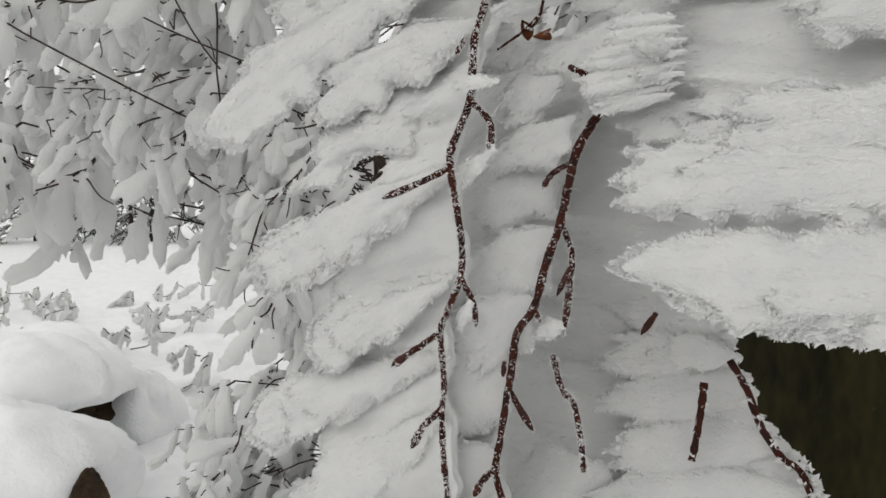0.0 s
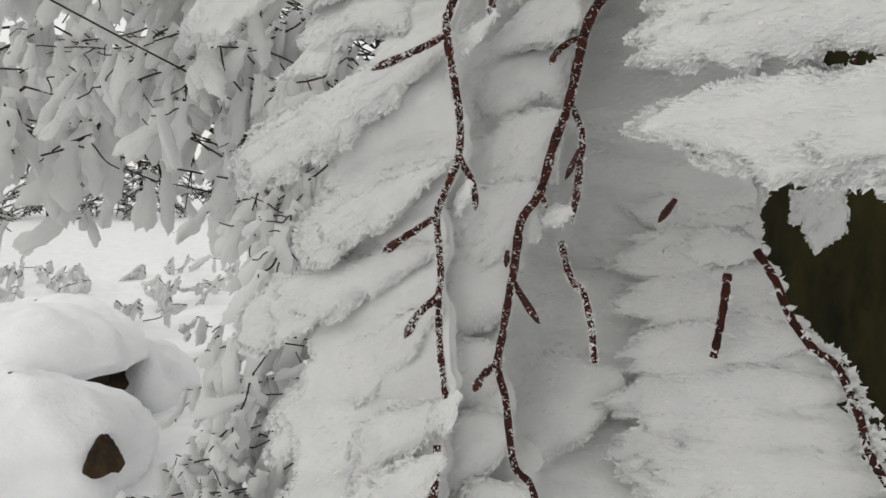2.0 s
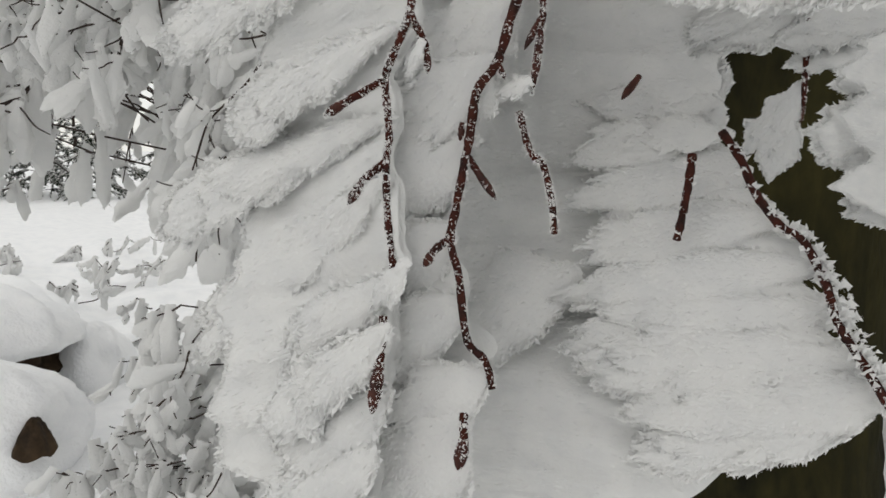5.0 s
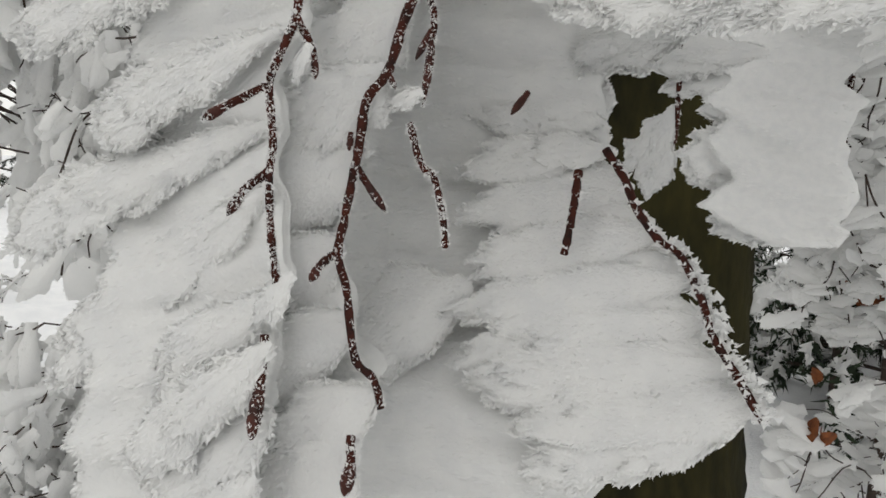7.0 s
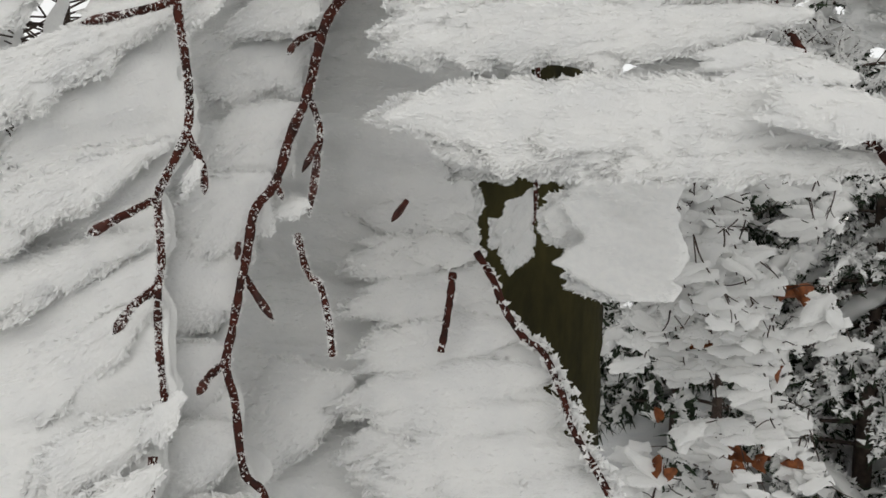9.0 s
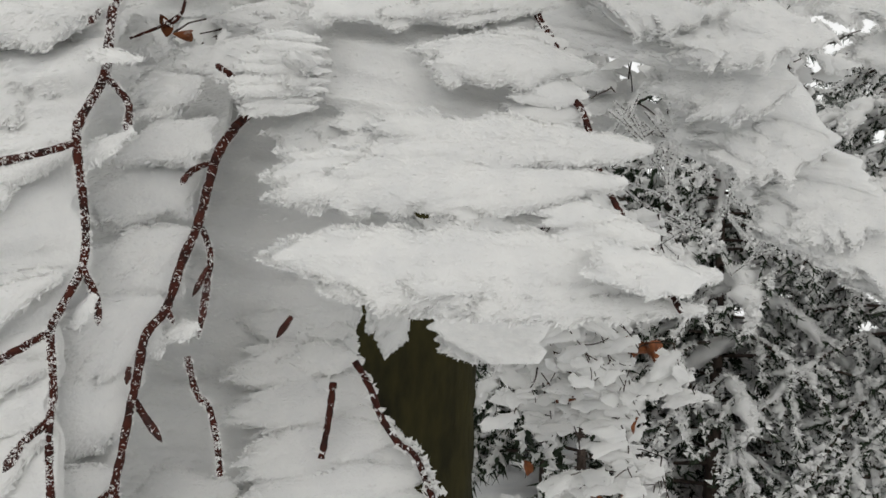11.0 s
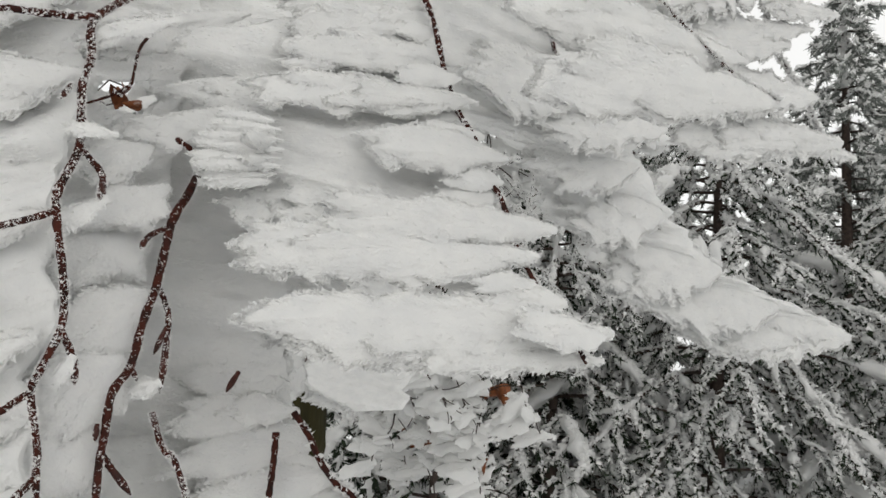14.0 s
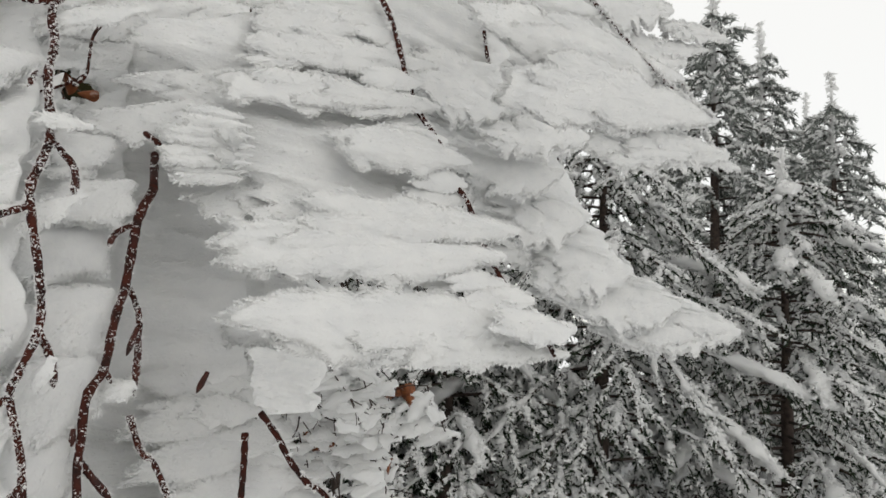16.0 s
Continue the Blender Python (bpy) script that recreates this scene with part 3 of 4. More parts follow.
FEATHERS_E = [
    (0.1163, 0.2639, 1.5419, 0.0758, 0.2923, 1.5422, 0.012),
    (0.1132, 0.2587, 1.5317, 0.0637, 0.2874, 1.5236, 0.0127),
    (0.1181, 0.2438, 1.5156, 0.0574, 0.277, 1.503, 0.0131),
    (0.1224, 0.2321, 1.5035, 0.0591, 0.2651, 1.4881, 0.0136),
    (0.1287, 0.2187, 1.4909, 0.0503, 0.2605, 1.4732, 0.0141),
    (0.1279, 0.2105, 1.4787, 0.0522, 0.2498, 1.4601, 0.0138),
    (0.1323, 0.1997, 1.468, 0.054, 0.2398, 1.448, 0.0135),
    (0.1325, 0.1916, 1.4568, 0.0683, 0.2243, 1.4402, 0.0115),
    (0.1163, 0.195, 1.4459, 0.0639, 0.221, 1.4313, 0.0089),
    (0.0651, 0.2568, 1.4824, 0.0114, 0.2718, 1.4513, 0.0201),
    (0.1338, 0.1936, 1.4609, 0.0962, 0.2084, 1.445, 0.0101),
    (0.1213, 0.1942, 1.4496, 0.0913, 0.2054, 1.4361, 0.0082),
    (0.1166, 0.2579, 1.5338, 0.1154, 0.2853, 1.5709, 0.0072),
]
FEATHERS_G = [
    (0.1778, 0.2441, 1.7478, 0.0979, 0.2925, 1.7365, 0.013),
    (0.1842, 0.217, 1.7121, 0.0857, 0.2794, 1.7026, 0.0128),
    (0.1722, 0.2077, 1.6844, 0.0757, 0.2693, 1.6757, 0.0127),
    (0.172, 0.1881, 1.6533, 0.112, 0.2307, 1.6546, 0.0149),
    (0.1762, 0.1634, 1.6189, 0.0766, 0.2315, 1.6172, 0.0137),
    (0.1634, 0.1637, 1.6055, 0.043, 0.2387, 1.5917, 0.0152),
    (0.1772, 0.1343, 1.5742, 0.0492, 0.2239, 1.5752, 0.0148),
    (0.1695, 0.1325, 1.563, 0.06, 0.2103, 1.5656, 0.0095),
    (0.1728, 0.2418, 1.7388, 0.1059, 0.2764, 1.7199, 0.0174),
]
FEATHERS_K = [
    (0.0840, 0.2505, 1.6600, 0.0650, 0.2640, 1.6600, 0.0036),
    (0.0860, 0.2490, 1.6560, 0.0590, 0.2630, 1.6545, 0.0036),
    (0.0868, 0.2480, 1.6515, 0.0550, 0.2630, 1.6490, 0.0036),
    (0.0868, 0.2470, 1.6472, 0.0520, 0.2625, 1.6440, 0.0034),
    (0.0862, 0.2465, 1.6432, 0.0510, 0.2615, 1.6392, 0.0034),
    (0.0856, 0.2465, 1.6395, 0.0515, 0.2605, 1.6350, 0.0033),
    (0.0845, 0.2470, 1.6358, 0.0530, 0.2600, 1.6312, 0.0033),
    (0.0825, 0.2480, 1.6322, 0.0560, 0.2595, 1.6280, 0.0032),
    (0.0880, 0.2520, 1.6490, 0.0700, 0.2480, 1.6500, 0.0060),
    (0.0880, 0.2520, 1.6420, 0.0680, 0.2470, 1.6400, 0.0060),
]
bud(b, [(0.0570, 0.2640, 1.6430), (0.0520, 0.2655, 1.6455), (0.0500, 0.2660, 1.6470)], 0.0012, 12000)
feathers(b, FEATHERS_K, back=-0.002, strands=2, thick=0.7)
feathers(a, FEATHERS_A, back=0.006, tip_width=1.1, rim_size=1.25)
feathers(a, FEATHERS_A_LOW, back=0.005, tip_width=1.1, rim_size=1.25)
feathers(b, FEATHERS_B, back=0.006, thick=0.32, normal=EASED)
TUFTS = [
    (0.0186, 0.2458, 1.6133, 0.0028, 0.2527, 1.5992, 0.0042),
    (0.0036, 0.2068, 1.4955, -0.0059, 0.2110, 1.4825, 0.0041),
    (0.0087, 0.2360, 1.5578, 0.0051, 0.2376, 1.5480, 0.0026),
    (0.0429, 0.2437, 1.5474, 0.0328, 0.2482, 1.5415, 0.0037),
    (0.0500, 0.2694, 1.7000, 0.0113, 0.2864, 1.6802, 0.0060),
    (0.0200, 0.2494, 1.6395, 0.0034, 0.2566, 1.6396, 0.0028),
]
feathers(a, TUFTS, "small loose tuft of white rime", strands=2, thick=0.3, root_width=0.4, back=0.002)
feathers(e, FEATHERS_E, back=0.005, thick=0.34, tip_width=0.4)
LEEWARD = np.array((-0.94, 0.33, 0.0))
sheet(a, [(0.06, 0.31, 1.76)] + A_STEM[1:] + A_TAIL + [(-0.008, 0.185, 1.43)], 0.052, -0.45, 0.014, wind=LEEWARD)
sheet(b, [(0.13, 0.38, 1.85), (0.10, 0.335, 1.75), (0.075, 0.30, 1.66)] + B_STEM + B_TAIL, 0.085, -0.32, 0.023)
sheet(b, B_STEM[8:] + B_TAIL + [(0.02, 0.19, 1.42)], 0.05, -0.30, 0.014)
sheet(e, [(0.19, 0.38, 1.86), (0.145, 0.31, 1.74), (0.118, 0.272, 1.61), (0.116, 0.262, 1.54), (0.117, 0.25, 1.52)], 0.12, -0.10, 0.013)
sheet(e, [(0.118, 0.272, 1.60)] + E_STEM + [(0.12, 0.19, 1.44)], 0.13, -0.12, 0.022)
sheet(e, [(0.125, 0.215, 1.49), (0.115, 0.195, 1.455), (0.10, 0.195, 1.43), (0.05, 0.20, 1.38)], 0.10, -0.12, 0.022)
fill(e, E_STEM, 12, 0.034, -0.05, 0.0075, 0.007)

wing = thing("frosted_branch", "beech twig hidden by broad horizontal feathers of white rime", "branch", (0.15, 0.18, 1.56))
g = stem(wing, [np.array(p) - FACE * (0.007 if k > 7 else 0.0) for k, p in enumerate(G_STEM)], 0.0016, 0.0010, frosty=16000, grain=0.0011)
stem(wing, [np.array(p) - FACE * 0.004 for p in G_LOW], 0.0010, 0.0009, frosty=9000)
stem(wing, [(0.17, 0.36, 2.04), (0.18, 0.29, 1.87), G_STEM[0]], 0.003, 0.0016, frosty=3000)
feathers(g, FEATHERS_G, back=-0.002)
fill(g, G_STEM[1:], 14, 0.034, 0.0, 0.008, 0.0)
sheet(g, G_STEM[1:-2], 0.105, 0.0, 0.010)

FEATHERS_TOP = [
    (0.1013, 0.2682, 1.6632, 0.0638, 0.2858, 1.649, 0.0111),
    (0.0964, 0.263, 1.6486, 0.0631, 0.2799, 1.6381, 0.0074),
    (0.0737, 0.2842, 1.6578, 0.0352, 0.3069, 1.651, 0.0097),
    (0.1009, 0.309, 1.7313, 0.0137, 0.3429, 1.6863, 0.0126),
    (0.1473, 0.2689, 1.7181, 0.0636, 0.3193, 1.705, 0.0173),
    (0.1277, 0.2634, 1.6859, 0.0602, 0.3047, 1.6765, 0.0132),
    (0.1133, 0.2406, 1.6308, 0.0673, 0.2663, 1.6202, 0.0072),
    (0.0873, 0.3743, 1.6677, 0.0299, 0.3996, 1.6474, 0.0234),
    (0.057, 0.4246, 1.7084, 0.0262, 0.439, 1.6986, 0.0226),
    (0.1068, 0.3467, 1.6481, 0.0554, 0.3703, 1.6312, 0.0203),
    (0.101, 0.3919, 1.7054, 0.0733, 0.3992, 1.6887, 0.0159),
    (0.0502, 0.2937, 1.6463, 0.0204, 0.3015, 1.6246, 0.0166),
    (0.0446, 0.3131, 1.6723, 0.022, 0.3191, 1.6561, 0.0165),
    (0.0536, 0.2797, 1.6268, 0.0235, 0.2866, 1.603, 0.0133),
    (0.1524, 0.2696, 1.5849, 0.0927, 0.3047, 1.576, 0.0254),
    (0.1684, 0.2913, 1.6306, 0.1055, 0.3269, 1.6192, 0.0275),
    (0.1685, 0.3809, 1.7555, 0.0975, 0.4118, 1.7298, 0.0305),
    (0.0416, 0.3859, 1.6396, -0.0101, 0.4108, 1.6242, 0.0217),
    (0.1249, 0.3114, 1.6164, 0.081, 0.335, 1.6067, 0.0172),
    (0.1411, 0.3042, 1.6221, 0.0904, 0.3311, 1.6104, 0.0224),
]
feathers(b, FEATHERS_TOP, back=-0.004)

# ---- two more frosted branches further along ----
FEATHERS_H = [
    (0.384, 0.2725, 1.7577, 0.292, 0.3267, 1.7744, 0.0354),
    (0.4546, 0.2314, 1.7439, 0.3427, 0.3055, 1.7503, 0.0273),
    (0.4501, 0.2507, 1.7163, 0.3706, 0.3098, 1.7097, 0.0276),
    (0.4876, 0.2484, 1.6754, 0.4004, 0.3089, 1.6756, 0.0338),
    (0.5606, 0.2222, 1.6332, 0.4429, 0.3017, 1.6372, 0.0347),
    (0.6269, 0.194, 1.6025, 0.4862, 0.2867, 1.6113, 0.0369),
    (0.7147, 0.1482, 1.5764, 0.5354, 0.2655, 1.589, 0.0335),
]
FEATHERS_J = [
    (0.2511, 0.1, 1.7082, 0.1516, 0.1761, 1.7208, 0.0166),
    (0.2534, 0.0857, 1.6846, 0.142, 0.1664, 1.6907, 0.0187),
    (0.2228, 0.1384, 1.7426, 0.1577, 0.1836, 1.7425, 0.014),
]
H_STEM = [(0.3262, 0.2675, 1.8353), (0.3598, 0.2739, 1.7841), (0.3892, 0.2697, 1.7564), (0.443, 0.249, 1.7275), (0.4685, 0.2496, 1.6963), (0.5087, 0.2448, 1.6563), (0.5694, 0.2191, 1.6282), (0.6471, 0.1811, 1.6005), (0.7134, 0.148, 1.5783)]
J_STEM = [(0.2133, 0.1678, 1.7845), (0.2239, 0.1389, 1.7448), (0.2364, 0.1066, 1.7013), (0.2522, 0.0871, 1.6857)]
tail = thing("frosted_branch", "drooping beech twig with a ragged white rime fringe", "branch", (0.43, 0.22, 1.60))
h = stem(tail, [np.array(p) - FACE * 0.012 for p in H_STEM], 0.0016, 0.0011, frosty=26000, grain=0.0017)
stem(tail, [(0.25, 0.42, 2.05), (0.31, 0.31, 1.95), H_STEM[0]], 0.003, 0.0022, frosty=2000)
feathers(h, FEATHERS_H, density=900000, size=0.0019, fine=0.7, normal=EASED, thick=0.2)
sheet(h, H_STEM[1:], 0.10, 0.05, 0.006, big=1.8)
sheet(h, [(0.27, 0.31, 1.98), (0.325, 0.275, 1.85), (0.39, 0.272, 1.757), (0.43, 0.26, 1.72)], 0.17, 0.0, 0.014, big=1.8)
crown = thing("frosted_branch", "beech twig end wrapped in pointed white rime", "branch", (0.23, 0.10, 1.66))
j = stem(crown, J_STEM, 0.0013, 0.0009, frosty=45000, grain=0.0016)
stem(crown, [(0.21, 0.38, 2.05), (0.205, 0.24, 1.92), J_STEM[0]], 0.003, 0.0018, frosty=2000)
feathers(j, FEATHERS_J, normal=EASED)
fill(j, J_STEM, 4, 0.08, 0.0, 0.014, 0.008)

FEATHERS_T = [
    (0.8971, 0.1874, 1.8273, 0.682, 0.3399, 1.8028, 0.0324),
    (0.9186, 0.1745, 1.8101, 0.7571, 0.283, 1.8432, 0.0194),
    (0.8604, 0.2066, 1.8818, 0.6324, 0.366, 1.8746, 0.0438),
    (0.8194, 0.2278, 1.9453, 0.593, 0.387, 1.9297, 0.0474),
    (0.7913, 0.2399, 2.0098, 0.5848, 0.3847, 1.9983, 0.0521),
    (0.8726, 0.1855, 1.9916, 0.7709, 0.2572, 1.9826, 0.0149),
    (0.8455, 0.2069, 1.9689, 0.7443, 0.2797, 1.9483, 0.0153),
]
T_STEM = [(0.7591, 0.2542, 2.0793), (0.7874, 0.2427, 2.0088), (0.8066, 0.2361, 1.9503), (0.8512, 0.2123, 1.888), (0.8778, 0.1989, 1.8445), (0.912, 0.1787, 1.8133)]
back_twig = thing("frosted_branch", "beech twig further back with a ragged rime edge", "branch", (0.9, 0.4, 1.75))
tw = stem(back_twig, [np.array(p) - FACE * 0.015 for p in T_STEM], 0.0022, 0.0014, frosty=20000, grain=0.004)
stem(back_twig, [(0.9, 1.4, 2.45), (0.88, 0.7, 2.35), T_STEM[0]], 0.006, 0.0022, frosty=3000, grain=0.004)
feathers(tw, FEATHERS_T, density=260000, size=0.0030, fine=0.5, normal=EASED, thick=0.2)

# ---- rime on twigs between the first branch and the trunk ----
FEATHERS_Q = [
    (0.2343, 0.4125, 1.5622, 0.2079, 0.4211, 1.5135, 0.0129),
    (0.2281, 0.412, 1.5382, 0.2188, 0.4126, 1.5088, 0.011),
    (0.276, 0.3898, 1.5936, 0.2006, 0.4417, 1.5909, 0.0174),
    (0.2595, 0.3982, 1.5785, 0.2262, 0.4203, 1.5728, 0.0095),
]
stray = thing("frosted_branch", "short stray twig with a small white rime lobe", "branch", (0.22, 0.39, 1.52))
q1 = stem(stray, [(0.235, 0.45, 2.08), (0.238, 0.43, 1.75), FEATHERS_Q[0][:3], FEATHERS_Q[1][:3]], 0.0022, 0.0012, frosty=12000)
feathers(q1, FEATHERS_Q, fine=0.8)
R_STEM = [(0.7294, 0.7941, 1.7278), (0.7291, 0.800, 1.608), (0.7343, 0.8021, 1.5057), (0.737, 0.8027, 1.4532)]
FEATHERS_R = [
    (0.7300, 0.7980, 1.6647, 0.5761, 0.9041, 1.6736, 0.0489),
    (0.7260, 0.8030, 1.6081, 0.5667, 0.9145, 1.5914, 0.0442),
    (0.7360, 0.7980, 1.5574, 0.5603, 0.9209, 1.5471, 0.0486),
    (0.7265, 0.8080, 1.5054, 0.5733, 0.9141, 1.4983, 0.0487),
    (0.7366, 0.8030, 1.4569, 0.5996, 0.8985, 1.4417, 0.0312),
    (0.7473, 0.7842, 1.6984, 0.6485, 0.8515, 1.7220, 0.0404),
]
veil = thing("frosted_branch", "distant beech twigs closed to a sheet by horizontal rime", "branch", (1.0, 0.75, 1.5))
r1 = stem(veil, [(0.75, 1.15, 2.36), (0.80, 0.90, 1.9)] + [tuple(np.array(p) - FACE * 0.04) for p in R_STEM], 0.006, 0.002, frosty=6000, grain=0.004)
feathers(r1, FEATHERS_R, density=160000, size=0.0045, fine=0.4, normal=EASED, thick=0.14, back=0.022, root_width=0.7)
sheet(r1, [(0.76, 0.785, 1.80), (0.74, 0.80, 1.70), (0.725, 0.81, 1.60), (0.735, 0.805, 1.50), (0.70, 0.82, 1.42)], 0.19, -0.05, 0.0, big=2.6)

# ---- the beech that carries them ----
tree = thing("beech_tree", "dark mossy beech trunk with a low bough", "tree", (1.28, 2.26, 0.0))
bark = Shape()
line = smooth_line([(1.24, 2.20, -0.2), (1.275, 2.25, 0.6), (1.284, 2.26, 1.4), (1.29, 2.28, 2.6), (1.30, 2.3, 5.0)], 60)
tube(bark, line, np.interp(line[:, 2], [-0.2, 0.1, 0.6, 1.6, 5], [0.5, 0.41, 0.365, 0.35, 0.26]), 40, 0.012)
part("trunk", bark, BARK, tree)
limb = Shape()
tube(limb, smooth_line([(1.28, 2.2, 2.5), (0.9, 1.4, 2.45), (0.45, 0.75, 2.25), (0.22, 0.40, 2.05), (0.11, 0.36, 2.02), (-0.3, 0.5, 2.05)], 50), np.linspace(0.06, 0.008, 50), 12, 0.04)
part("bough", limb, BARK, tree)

# ---- ground ----
def ground_height(x, y):
    z = 0.05 * np.sin(x * 0.9 + 1) * np.cos(y * 0.7) + 0.03 * np.sin(x * 2.3 + y * 1.7)
    z += 0.25 * np.exp(-(((x + 4.5) / 1.2) ** 2 + ((y - 6.6) / 0.6) ** 2))
    far = np.hypot(x, y)
    z += (0.07 * np.sin(x * 3.1 + 2 * np.sin(y * 1.3)) * np.sin(y * 3.7 + x) + 0.05 * np.sin(x * 7.3 - y * 2.1 + np.sin(y * 3)) * np.sin(y * 6.1 + np.sin(x * 4))) * np.clip((far - 3) / 3, 0, 1)
    return z + 0.35 * np.sin(x * 0.13 + 2) * np.sin(y * 0.17) * np.clip((far - 8) / 20, 0, 1)


rad = np.concatenate([[0.0], np.concatenate([np.linspace(0.5, 12, 130), np.geomspace(12.3, 1500, 80)])])
ang = np.linspace(0, 2 * math.pi, 241)[:-1]
Rr, Aa = np.meshgrid(rad, ang, indexing="ij")
gx, gy = Rr * np.sin(Aa), Rr * np.cos(Aa)
k = np.arange(gx.size).reshape(gx.shape)
p, q = k[:-1], k[1:]
land = Shape()
land.add(np.stack([gx, gy, ground_height(gx, gy)], -1).reshape(-1, 3), np.stack([p, q, np.roll(q, -1, 1), np.roll(p, -1, 1)], -1).reshape(-1, 4))
me = land.mesh("ground")
me.materials.append(SNOW)
tagged(new("ground", me), "deep uneven white snow cover", "ground", kind="structure")


# ---- snowed-in rocks on the clearing ----
def dome(shape, at, size, rings, sides, rough, bottom=-0.35):
    th = np.linspace(0.02, math.pi * 0.5 - bottom, rings)
    ph = np.linspace(0, 2 * math.pi, sides, endpoint=False)
    T, P = np.meshgrid(th, ph, indexing="ij")
    g = Grain([(1.2, 1.2, rough), (2.6, 2.6, rough * 0.5), (6, 6, rough * 0.25)])
    x, y, z = np.sin(T) * np.cos(P), np.sin(T) * np.sin(P), np.cos(T)
    r = 1 + g(x * 1.5 + z, y * 1.5 - z)
    v = np.stack([x * r * size[0], y * r * size[1], z * r * size[2]], -1) + np.array(at)
    k = np.arange(rings * sides).reshape(rings, sides)
    a, b = k[:-1], k[1:]
    shape.add(v.reshape(-1, 3), np.stack([a, b, np.roll(b, -1, 1), np.roll(a, -1, 1)], -1).reshape(-1, 4))


def snowy_rock(at, size, lift, label, skirt=0.12):
    ob = thing("snowy_rock", label, "rock", (at[0], at[1], 0.0))
    stone, cap = Shape(), Shape()
    dome(stone, (at[0], at[1], at[2] - lift), (size[0] * 0.72, size[1] * 0.72, size[2] * 0.8), 14, 26, 0.25, -0.5)
    dome(cap, at, size, 26, 44, 0.16, skirt)
    part("stone", stone, EARTH, ob, "dark brown earthy stone")
    part("snow_cap", cap, SNOW, ob, "thick rounded white snow cap")


snowy_rock((-2.20, 3.18, 0.20), (0.66, 0.42, 0.37), 0.14, "brown rock under a rounded cap of snow", -0.8)
snowy_rock((-2.60, 4.10, 0.375), (0.62, 0.45, 0.34), 0.12, "rock buried in a broad snow cushion", 0.0)
snowy_rock((-2.08, 4.45, 0.06), (0.26, 0.30, 0.36), 0.06, "small rock rounded over with snow", -0.6)
snowy_rock((-3.6, 5.6, 0.10), (0.8, 0.5, 0.40), 0.10, "rock buried in a broad snow cushion", -0.6)

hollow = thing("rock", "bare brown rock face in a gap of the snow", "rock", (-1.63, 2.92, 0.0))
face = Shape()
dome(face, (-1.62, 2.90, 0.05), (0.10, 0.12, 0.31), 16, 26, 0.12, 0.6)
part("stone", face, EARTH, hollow)

